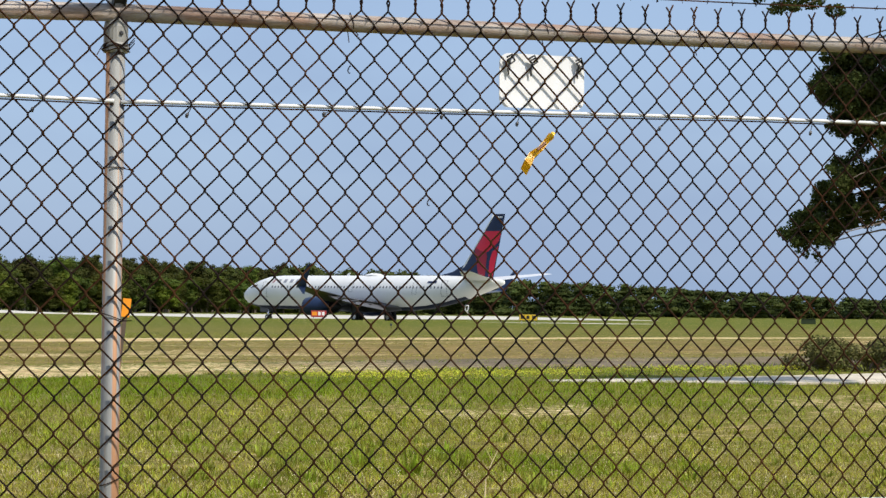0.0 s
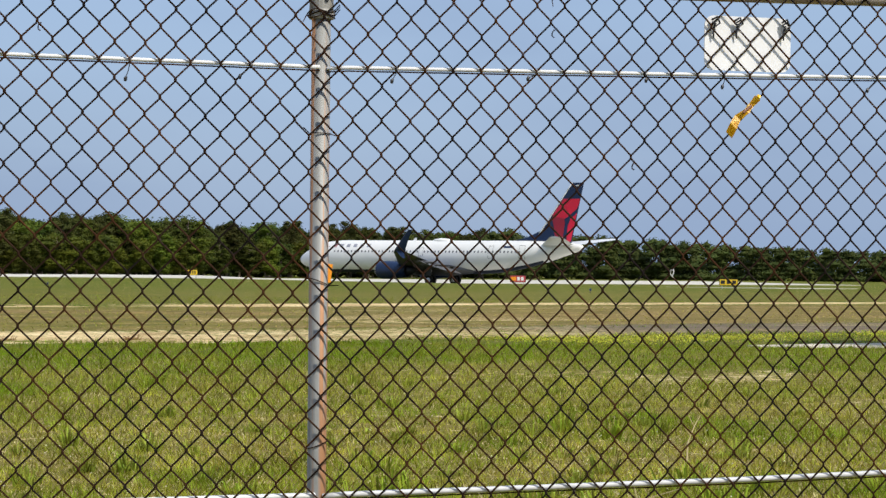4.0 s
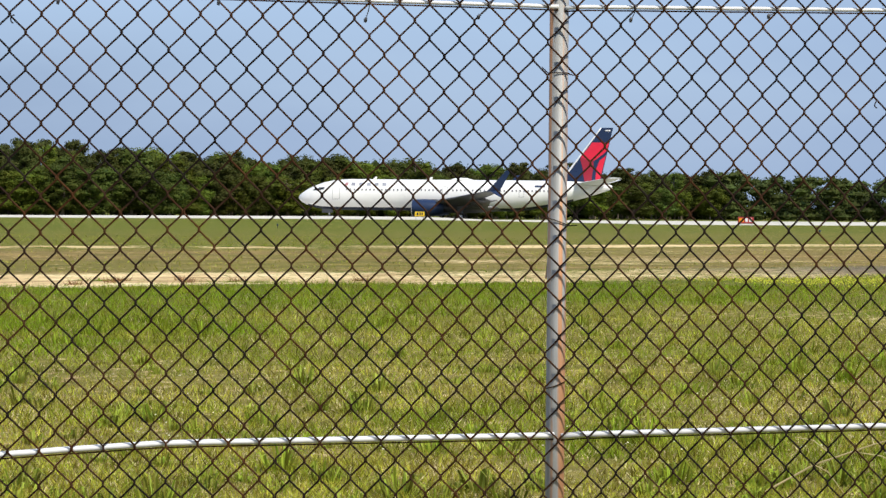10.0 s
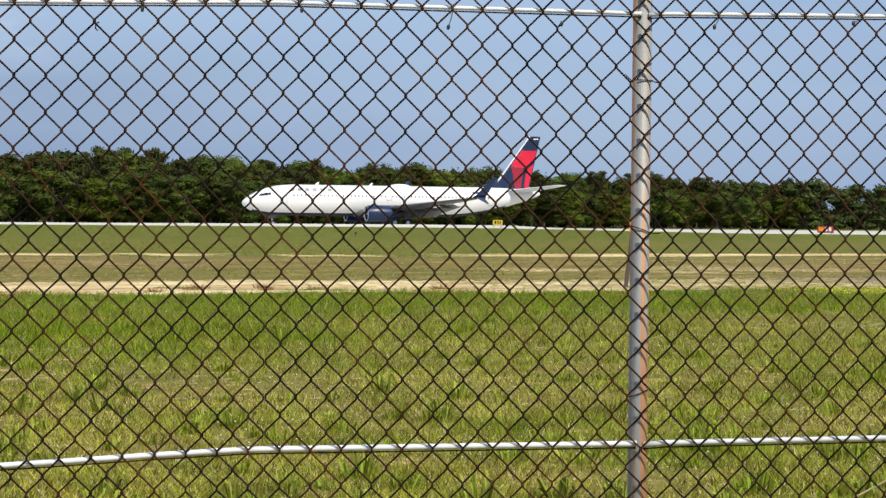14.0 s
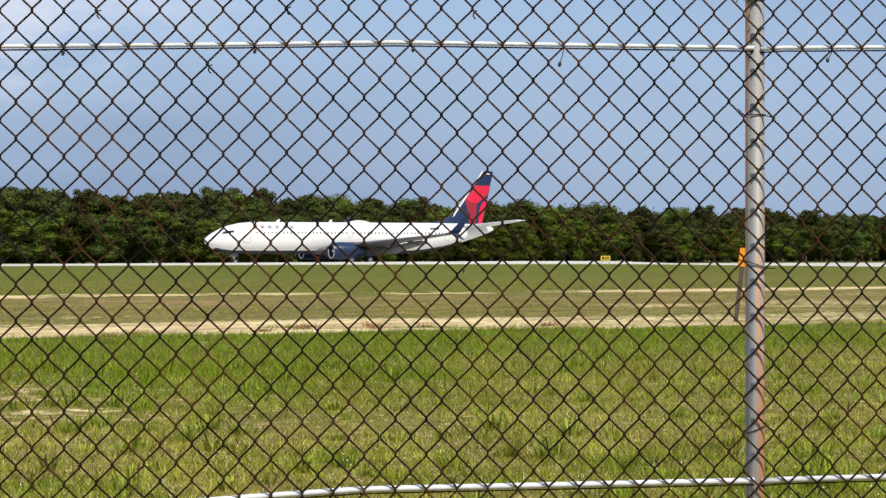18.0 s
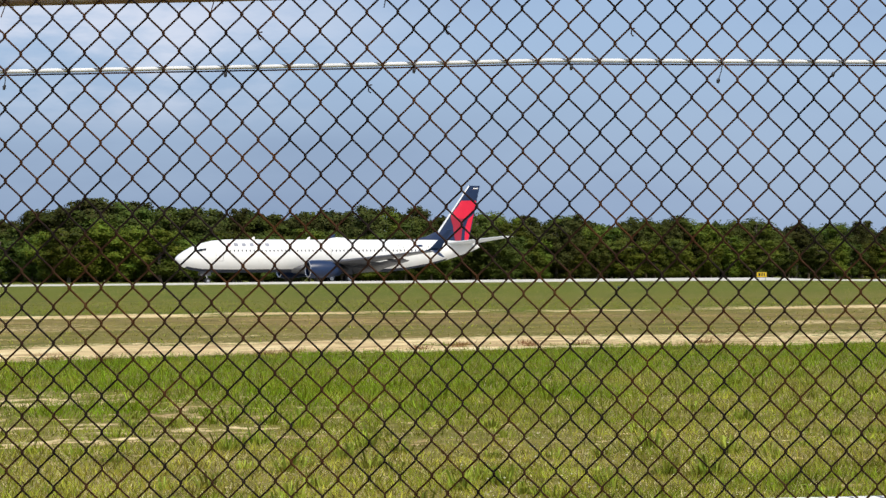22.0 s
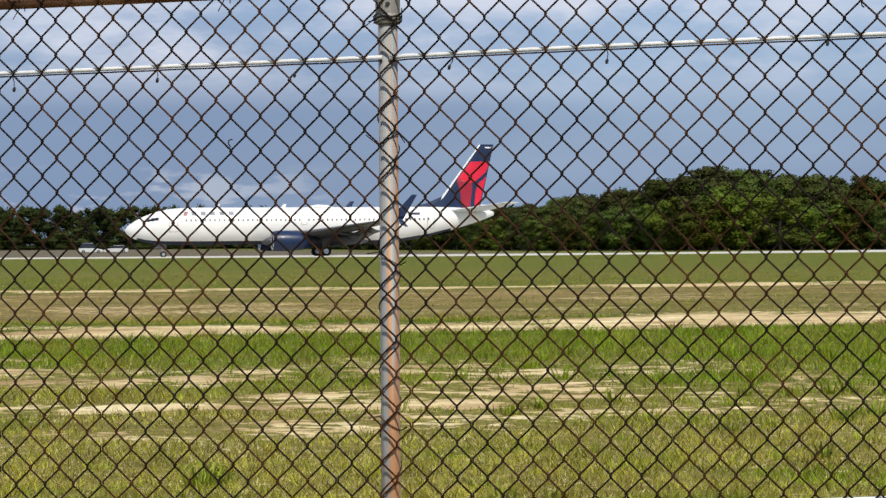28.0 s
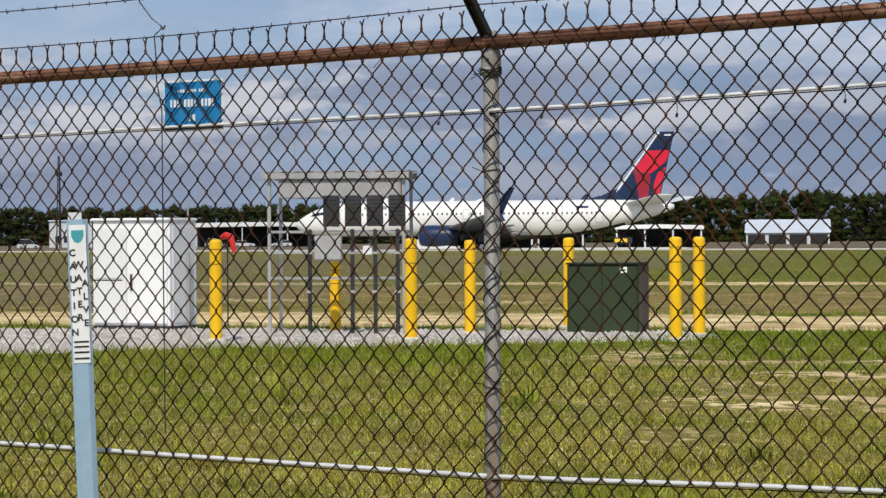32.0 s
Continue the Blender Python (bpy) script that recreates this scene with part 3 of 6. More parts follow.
def build_ground():
    near_u, near_v = np.r_[np.arange(-48, -14, 0.3), np.arange(-14, 16, 0.13), np.arange(16, 62, 0.3)], np.r_[np.arange(4, 14, 0.5), np.arange(14, 34, 0.16), np.arange(34, 82, 0.33)]
    far = lambda a, b, n: np.geomspace(a, b, n)
    us = np.r_[-far(48.5, 4600, 40)[::-1], near_u, far(62.5, 4600, 26)]
    vs = np.r_[-far(3.0, 4600, 20)[::-1], np.linspace(-2.5, 3.5, 4), near_v, far(83, 212, 22)[:-1], np.arange(212, 246, 2.0), far(246, 4600, 40)]
    u, v = np.meshgrid(us, vs)
    z = relief(u, v)
    o = np.array([EYE.x, EYE.y])
    x = o[0] + ALONG.x * u + ACROSS.x * v
    y = o[1] + ALONG.y * u + ACROSS.y * v
    z = np.where(in_pad(x, y, 0.5), -0.04, z)
    verts = np.stack([x, y, z], -1).reshape(-1, 3)
    r, c = u.shape
    k = np.arange(r * c).reshape(r, c)
    faces = np.stack([k[:-1, :-1], k[1:, :-1], k[1:, 1:], k[:-1, 1:]], -1).reshape(-1, 4)
    ob = from_arrays("ground", verts, faces, ground_material())
    bare, dry, trodden = soil(u, v)
    w = v + 3.0 * (fbm(u, v, 4, 6.0) - 0.5)
    earth = 0.85 * smooth(36, 46, -u) * smooth(35.5, 38, w) * (1 - smooth(43, 46, w)) * smooth(0.3, 0.5, fbm(u * 0.4, v, 7, 3.0))
    earth = np.maximum(earth, 0.4 * smooth(14, 26, u) * smooth(44, 52, w) * (1 - smooth(150, 200, v)))
    earth = np.maximum(earth, 0.8 * smooth(276, 282, v) * smooth(-95, -70, u))
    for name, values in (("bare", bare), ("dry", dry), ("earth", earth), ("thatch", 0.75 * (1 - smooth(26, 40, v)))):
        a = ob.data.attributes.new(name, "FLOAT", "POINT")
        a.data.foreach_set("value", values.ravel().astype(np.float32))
    ob.data.polygons.foreach_set("use_smooth", [True] * len(ob.data.polygons))
    tagged(ob, "mown airfield turf with worn sandy strips and dry patches", "ground", kind="structure")



def ribbon(name, left, right, mat, z, label, category, lean=None):
    """A flat strip between two lines of (u, v) places, 6 cm thick."""
    bm = bmesh.new()
    rows = []
    for k, (a, b) in enumerate(zip(left, right)):
        pa, pb = field(*a, z + float(land(*a))), field(*b, z + float(land(*b)) + (lean[k] if lean else 0.0))
        rows.append([bm.verts.new(p) for p in (pa, pb, pb - Vector((0, 0, 0.06)), pa - Vector((0, 0, 0.06)))])
    for r, s in zip(rows, rows[1:]):
        for j in range(4):
            bm.faces.new((r[j], r[(j + 1) % 4], s[(j + 1) % 4], s[j]))
    bm.faces.new(rows[0][::-1])
    bm.faces.new(rows[-1])
    bmesh.ops.recalc_face_normals(bm, faces=bm.faces)
    return tagged(mesh_object(name, bm, mat), label, category, kind="structure")


STEPS = [-310, -270, -240, -200, -184, -168, -150, -138, -125, -100, -75, -50, -25, 0, 30, 60, 80, 150, 400, 2600]
# the taxiway on the crest leans towards the fence where it comes near the runway's end
ALONG_U = [-182, -176, -172, -168, -162, -155, -146, -137, -125, -115, -106, -95, -80, -50, -25, 0, 30, 60, 80, 150, 400, 2600]
lean = [float(np.interp(u, [-181, -176, -168, -145, -115, -80, -50], [0.0, 0.2, 0.32, 0.2, 0.13, 0.05, 0.0])) for u in ALONG_U]
ribbon("parallel_taxiway", [(u, 216.0) for u in ALONG_U], [(u, 232.0) for u in ALONG_U], M["concrete"], 0.045, "pale concrete taxiway along the runway", "taxiway", lean)
bank_up = [float(np.interp(u, [-200, -184, -168, -138], [0.3, 0.3, 0.2, 0.0])) for u in STEPS]  # the far edge lies higher towards the end
ribbon("runway", [(u, 242.0) for u in STEPS], [(u, 278.0) for u in STEPS], M["concrete"], 0.05, "pale concrete runway across the airfield", "runway", bank_up)


def taxiway():
    """The curve by which the airliner comes onto the runway."""
    mid = [(-184, 250), (-191, 222), (-194, 190), (-200, 162)]
    left, right = [], []
    for k, (u, v) in enumerate(mid):
        a, b = mid[max(k - 1, 0)], mid[min(k + 1, len(mid) - 1)]
        d = Vector((b[0] - a[0], b[1] - a[1])).normalized()
        left.append((u - d.y * 10, v + d.x * 10))
        right.append((u + d.y * 10, v - d.x * 10))
    ribbon("taxiway", left, right, M["concrete"], 0.045, "pale concrete taxiway curving onto the runway", "taxiway")


taxiway()
ribbon("exit_taxiway", [(46, 277.0), (50, 320.0), (56, 345.0)], [(68, 277.0), (74, 320.0), (84, 345.0)], M["concrete"], 0.06, "grey concrete exit taxiway leading to the shelters", "taxiway")
ribbon("gravel_track", [(-35.2, 29.9), (-36.4, 29.0), (-37.6, 28.0), (-38.8, 26.9), (-41.1, 26.1), (-47, 25.8)], [(-35.4, 30.4), (-37.1, 30.4), (-39.3, 30.1), (-41.5, 30.0), (-44.5, 30.0), (-50, 30.3)], M["track"], 0.035,
       "pale gravel track widening through the grass", "path")

FRONT = [(52, 30.6), (49.8, 31.0), (47, 31.8), (44.5, 32.4), (40, 32.9), (36, 33.3), (33.2, 33.8), (32.4, 34.8)]
BACK = [(32.4, 35.2), (33.5, 36.4), (38, 37.2), (46, 38.8), (52, 40)]
PAD = [tuple(bearing(b, d).xy) for b, d in FRONT + BACK]


def in_pad(x, y, grow=0.0):
    """Whether places lie on the gravel bed."""
    d, b = np.hypot(x - EYE.x, y - EYE.y), np.degrees(np.arctan2(EYE.x - x, y - EYE.y))
    front = np.interp(b, [p[0] for p in FRONT[::-1]], [p[1] for p in FRONT[::-1]])
    back = np.interp(b, [p[0] for p in BACK], [p[1] for p in BACK])
    return (b > 32.4 - grow) & (b < 52) & (d > front - grow) & (d < back + grow)


build_ground()


def gravel_pad():
    pad = thing("gravel_pad", pose(0, 0, 0), "grey crushed stone bed round the utility cabinets", "gravel bed", kind="structure")
    bm = bmesh.new()
    top = [bm.verts.new((x, y, 0.012)) for x, y in PAD]
    low = [bm.verts.new((x + (x + 26.5) * 0.02, y + (y - 22.5) * 0.02, -0.06)) for x, y in PAD]
    bm.faces.new(top)
    for k in range(len(PAD)):
        bm.faces.new((low[k], low[(k + 1) % len(PAD)], top[(k + 1) % len(PAD)], top[k]))
    part("bed", bm, M["gravel"], pad)
    rng = np.random.RandomState(4)
    n = 16000
    x, y = rng.uniform(-34, -18, n), rng.uniform(12, 27, n)
    keep = in_pad(x, y)
    x, y = x[keep], y[keep]
    s = rng.uniform(0.015, 0.06, len(x))
    base = np.array([[1, 0, 0], [-0.5, 0.85, 0], [-0.5, -0.85, 0], [0, 0, 0.8]])
    a = rng.uniform(0, 6.3, len(x))
    ca, sa = np.cos(a), np.sin(a)
    v = base[None] * s[:, None, None]
    vx = v[..., 0] * ca[:, None] - v[..., 1] * sa[:, None] + x[:, None]
    vy = v[..., 0] * sa[:, None] + v[..., 1] * ca[:, None] + y[:, None]
    verts = np.stack([vx, vy, v[..., 2] + 0.010], -1).reshape(-1, 3)
    f = np.array([[0, 1, 3], [1, 2, 3], [2, 0, 3]])[None] + 4 * np.arange(len(x))[:, None, None]
    tagged(from_arrays("stone", verts, f.reshape(-1, 3), M["gravel"], pad), kind="stuff")


gravel_pad()


# ---------------- grass ----------------
def grass(name, count, mat, seed, d0, d1, tall, wide, label, dry_only=False, tuft=1):
    """Loose blades, thicker on the ground towards the fence; none on the sand, the gravel or the track."""
    rng = np.random.RandomState(seed)
    n = count // tuft
    d = d0 * (d1 / d0) ** rng.rand(n)
    b = np.radians(rng.uniform(-37, 54, n))
    x, y = EYE.x - np.sin(b) * d, EYE.y + np.cos(b) * d
    if tuft > 1:
        x, y = np.repeat(x, tuft), np.repeat(y, tuft)
        r, spread = 0.09 * rng.rand(len(x)), rng.uniform(0, 6.3, len(x))
        x, y = x + r * np.cos(spread), y + r * np.sin(spread)
    u = (x - EYE.x) * ALONG.x + (y - EYE.y) * ALONG.y
    v = (x - EYE.x) * ACROSS.x + (y - EYE.y) * ACROSS.y
    bare, dry, trodden = soil(u, v)
    keep = rng.rand(len(x)) > bare * 1.4
    keep &= ~in_pad(x, y, 0.2)
    keep &= ~((u < -35.2) & (v > np.interp(-u, [35.2, 36.4, 37.6, 38.8, 41.1, 47], [29.9, 29.0, 28.0, 26.9, 26.1, 25.8])) & (v < np.interp(-u, [33, 36.1, 39.3, 44.5, 50], [30.7, 30.5, 30.1, 30, 30.3])))
    keep &= v < (46 if d1 < 60 else 110)
    keep &= ~((u > 6) & (v < 21) & (rng.rand(len(x)) < 0.3))
    keep &= ~((v > 45) & (v < 73) & (rng.rand(len(x)) < 0.7))
    if tuft > 1:
        keep &= np.repeat((u[::tuft] < -5.0) | (rng.rand(n) < 0.12), tuft)
    else:
        keep &= rng.rand(len(x)) > 0.5 * (1 - smooth(0.30, 0.50, fbm(x, y, 33, 0.4, 3))) * (v < 34)
    if dry_only:
        keep &= rng.rand(len(x)) < 0.15 + dry * 0.8 + bare * 0.5
    x, y, dry, bare, trodden = x[keep], y[keep], dry[keep], bare[keep], trodden[keep]
    base = relief(u[keep], v[keep]) - 0.012
    m = len(x)
    h = tall * (0.35 + 0.9 * rng.rand(m) ** 1.6) * (0.35 + 1.3 * fbm(x, y, 31, 0.9)) * (1 - 0.35 * dry) * (1 - 0.85 * np.minimum(1, bare * 1.5)) * (1 - 0.55 * trodden) * (0.72 + 0.28 * smooth(17, 24, v[keep]))
    w = wide * (0.6 + 0.8 * rng.rand(m))
    a, lean, la = rng.uniform(0, 6.3, m), h * rng.uniform(0.3 if dry_only else 0.2, 1.6 if dry_only else 1.2, m), rng.uniform(0, 6.3, m)
    p = np.stack([x, y, base], -1)
    if tuft > 1:  # the blades of a tuft arch outwards
        la = spread[keep] + rng.uniform(-0.5, 0.5, m)
    side = np.stack([np.cos(a) * w, np.sin(a) * w, 0 * a], -1)
    out = np.stack([np.cos(la) * lean, np.sin(la) * lean, 0 * la], -1)
    up = np.stack([0 * h, 0 * h, h], -1)
    if tuft > 1:
        mid, tip = p + out * 0.4 + up * 0.8, p + out + up * rng.uniform(0.35, 1.0, (m, 1))
        verts = np.stack([p - side, p + side, mid + side * 0.8, mid - side * 0.8, tip, tip], 1)[:, :5].reshape(-1, 3)
        k = 5 * np.arange(m)[:, None]
        f = np.concatenate([k + np.array([[0, 1, 2]]), k + np.array([[0, 2, 3]]), k + np.array([[3, 2, 4]])])
    else:
        verts = np.stack([p - side, p + side, p + out + up], 1).reshape(-1, 3)
        f = np.arange(3 * m).reshape(-1, 3)
    ob = tagged(from_arrays(name, verts, f, mat), label, "grass", kind="stuff")
    a = ob.data.attributes.new("dry", "FLOAT", "POINT")
    a.data.foreach_set("value", np.repeat(np.clip(dry * rng.uniform(0.4, 1.3, m) * (0.35 if tuft > 1 else 1.0), 0, 1), 5 if tuft > 1 else 3).astype(np.float32))


grass("grass", 700000, M["grass"], 40, 10.0, 46.0, 0.135, 0.0055, "fresh green grass with bent blades beyond the fence")
grass("dry_grass", 300000, M["straw"], 41, 10.0, 38.0, 0.085, 0.0045, "dry straw-coloured grass stalks between the green", dry_only=True)
grass("straw_litter", 150000, M["straw"], 45, 10.0, 21.0, 0.060, 0.0066, "bleached dead grass lying between the living blades", dry_only=True)
grass("meadow_grass", 150000, M["grass"], 43, 44.0, 120.0, 0.10, 0.011, "rough grass on the strip before the runway")
grass("grass_tuft", 24000, M["tuft"], 42, 11.0, 30.0, 0.19, 0.0060, "taller tufts of coarse green grass", tuft=40)
grass("coarse_tuft", 9600, M["tuft"], 44, 11.0, 23.0, 0.30, 0.0070, "coarse arching clumps of grass near the fence", tuft=60)


def dead_stalks():
    """Bleached stalks lying bent in the grass."""
    for x, y, turn in ((3.1, 5.65, -15), (5.9, 11.0, 60)):
        s = thing("dead_stalk", pose(x, y, 0, 0, 0, turn), "bleached dead weed stalk with bare side twigs in grass", "weed")
        part("stem", tubed([(-0.45, 0, 0.02), (-0.2, 0.02, 0.16), (0.1, 0, 0.27), (0.32, -0.02, 0.34)], [0.006, 0.005, 0.004, 0.002], 6), M["straw"], s)
        for x0, z0, x1, z1 in ((-0.2, 0.16, -0.05, 0.02), (0.0, 0.23, 0.3, 0.12), (0.1, 0.27, 0.06, 0.38), (-0.1, 0.2, -0.3, 0.3)):
            part("twig", tubed([(x0, 0.01, z0), ((x0 + x1) / 2, 0.05, (z0 + z1) / 2 + 0.03), (x1, 0.03, z1)], [0.004, 0.003, 0.0015], 5), M["straw"], s)


dead_stalks()


def dead_weeds():
    """Brown weed clumps along the near edge of the sand track."""
    rng = np.random.RandomState(61)
    first = None
    for u, v in ((-8.5, 37.6), (-10.2, 37.2), (-12.6, 37.8), (-13.3, 37.3), (-16.4, 37.5), (-17.2, 38.2), (-20.0, 38.6), (-21.2, 39.4), (-21.8, 40.2), (-22.6, 39.0), (-23.3, 40.4), (-24.1, 39.6), (-26.5, 38.8), (-4.6, 37.0)):
        p = field(u, v, float(relief(u, v)) - 0.02)
        m = pose(p.x, p.y, p.z, 0, 0, rng.uniform(0, 360))
        if first:
            copy_thing(first, m)
            continue
        first = thing("dead_weed", m, "dead reddish-brown weed clump at the sand's edge", "weed", "dead weeds along the track")
        bm = bmesh.new()
        for k in range(70):
            a, r, h = rng.uniform(0, 6.3), 0.16 * rng.rand(), rng.uniform(0.05, 0.17)
            b, lean = rng.uniform(0, 6.3), rng.uniform(0.03, 0.16)
            x, y, w = r * math.cos(a), r * math.sin(a), rng.uniform(0.005, 0.012)
            tip = (x + lean * math.cos(a), y + lean * math.sin(a), h)
            bm.faces.new([bm.verts.new(q) for q in ((x - w * math.cos(b), y - w * math.sin(b), 0), (x + w * math.cos(b), y + w * math.sin(b), 0), tip)])
        part("stalks", bm, M["weed_brown"], first)


dead_weeds()


def flowers():
    """Small yellow flowers in the strip this side of the sand track."""
    rng = np.random.RandomState(50)
    n = 8500
    u, v = rng.uniform(-47, -31.3, n), 32.8 + rng.normal(size=n) * 1.2
    keep = fbm(u, v * 2, 51, 3.0) > 0.42
    u, v = u[keep], v[keep]
    x, y = EYE.x + ALONG.x * u + ACROSS.x * v, EYE.y + ALONG.y * u + ACROSS.y * v
    s = rng.uniform(0.009, 0.018, len(x))[:, None]
    p = np.stack([x, y, rng.uniform(0.08, 0.16, len(x))], -1)
    a, b = rng.normal(size=(len(x), 3)), rng.normal(size=(len(x), 3))
    a, b = a / np.linalg.norm(a, axis=1, keepdims=True) * s, b / np.linalg.norm(b, axis=1, keepdims=True) * s
    verts = np.stack([p - a, p - b, p + a, p + b], 1).reshape(-1, 3)
    tagged(from_arrays("wild_flowers", verts, np.arange(len(verts)).reshape(-1, 4), M["flower"]), "tiny yellow wild flowers among the grass", "flowers", kind="stuff")


flowers()


def clover():
    """Scattered pale flower heads in the near grass."""
    rng = np.random.RandomState(52)
    n = 1100
    d, b = 13.0 * (34 / 13.0) ** rng.rand(n), np.radians(rng.uniform(-35, -4, n))
    x, y = EYE.x - np.sin(b) * d, EYE.y + np.cos(b) * d
    keep = fbm(x, y, 53, 2.5) > 0.46
    x, y, d = x[keep], y[keep], d[keep]
    s = rng.uniform(0.004, 0.009, len(x))[:, None]
    p = np.stack([x, y, rng.uniform(0.07, 0.15, len(x))], -1)
    ends = [np.array(e, float) for e in ((1, 0, 0), (0, 1, 0), (-1, 0, 0), (0, -1, 0), (0, 0, 1))]
    verts = np.stack([p + e * s for e in ends], 1).reshape(-1, 3)
    k = 5 * np.arange(len(x))[:, None]
    faces = np.concatenate([k + np.array([[a, (a + 1) % 4, 4]]) for a in range(4)])
    tagged(from_arrays("clover_heads", verts, faces, M["petal"]), "small white clover heads scattered in the grass", "flowers", kind="stuff")


clover()

# ---------------- chain-link fence ----------------
PITCH, ROW = 0.074, 0.085
BEND = [(0.0, 0.0), (-36.8, radians(-2.04)), (-78.0, radians(-4.23))]


def fence_xy(i):
    """The place on the fence line i meshes to the right of the middle post; it bends a little at two posts."""
    x = y = 0.0
    if i >= -36.8:
        return i * PITCH, 0.0
    x = -36.8 * PITCH
    if i >= -78:
        s = (i + 36.8) * PITCH
        return x + s * math.cos(BEND[1][1]), -s * math.sin(BEND[1][1])
    s = (-78 + 36.8) * PITCH
    x, y = x + s * math.cos(BEND[1][1]), -s * math.sin(BEND[1][1])
    s = (i + 78) * PITCH
    return x + s * math.cos(BEND[2][1]), y - s * math.sin(BEND[2][1])


def line(stops):
    a = np.array(stops)
    return lambda i: float(np.interp(i, a[:, 0], a[:, 1]))


cable_z = line([(-120, 1.81), (-105, 1.82), (-82, 1.834), (-74, 1.838), (-62, 1.856), (-50, 1.883), (-38, 1.903), (-30, 1.919), (-18, 1.937), (-12, 1.948), (0, 1.945), (12, 1.96), (24, 1.978), (45, 1.99)])
rail_z = line([(-119, 2.022), (-78, 2.040), (-36.8, 2.088), (0, 2.166), (41, 2.224)])
low_z = line([(-119, 0.765), (-105, 0.760), (-92, 0.755), (-78.5, 0.753), (-74, 0.760), (-67, 0.776), (-50, 0.805), (-36.8, 0.815), (-26, 0.832), (-20.5, 0.852), (-16, 0.873), (-13, 0.885), (-8, 0.888), (0, 0.893), (7, 0.901), (15, 0.911), (21, 0.923), (41, 0.935)])
POSTS = [41.0, 0.0, -36.8, -78.4, -119.0]


def fence_pose(i, z, y=0.0):
    x, fy = fence_xy(i)
    turn = 0.0 if i >= -36.8 else (2.04 if i >= -78 else 4.23)
    return pose(x, fy, z, 0, 0, turn) @ pose(0, y, 0)


fence = thing("chain_link_fence", pose(0, 0, 0), "rusty chain-link fence with galvanised posts, top rail and barbed wire", "fence")


def strand_mesh(odd):
    """One zigzag wire of the mesh: from the twisted barb above the rail to the ground."""
    bm = bmesh.new()
    pts = []
    if odd:
        pts += [(0.009, -0.002, 6 * ROW / 2 + 0.046), (0.0035, -0.001, 6 * ROW / 2 + 0.034), (-0.002, 0.002, 6 * ROW / 2 + 0.018), (0.001, -0.002, 6 * ROW / 2 + 0.006)]
    else:
        pts += [(PITCH / 2 - 0.010, 0.002, 6 * ROW / 2 + 0.042), (PITCH / 2 - 0.003, 0.001, 6 * ROW / 2 + 0.032), (PITCH / 2 + 0.002, -0.002, 6 * ROW / 2 + 0.018), (PITCH / 2, 0.002, 6 * ROW / 2 + 0.006)]
    for m in range(6, -45, -1):
        at_left = (m % 2 == 0) == odd
        x = 0.0016 if at_left else PITCH / 2 - 0.0016
        y = 0.0022 if at_left else -0.0022
        z = m * ROW / 2
        pts += [(x, y * 0.4, z + 0.005), (x, y, z), (x, -y * 0.4, z - 0.005)]
    return tube(bm, pts, 0.0025, 5, caps=True)


def build_strands():
    first = {}
    rng = random.Random(3)
    for k in range(-236, 82):
        odd = k % 2 != 0
        i = k / 2
        z = cable_z(i + 0.25)
        if odd not in first:
            ob = first[odd] = part("wire_strand", strand_mesh(odd), M["wire"], fence, smooth=True)
        else:
            ob = new("wire_strand", first[odd].data)
            ob.parent = fence
        x, y = fence_xy(i)
        turn = 0.0 if i >= -36.8 else (2.04 if i >= -78 else 4.23)
        ob.matrix_local = pose(x + rng.uniform(-0.0008, 0.0008), y, z + rng.uniform(-0.001, 0.001), 0, rng.uniform(-0.06, 0.06), turn)


build_strands()


def on_fence(i, z, y=0.0):
    return fence_pose(i, z, y).translation


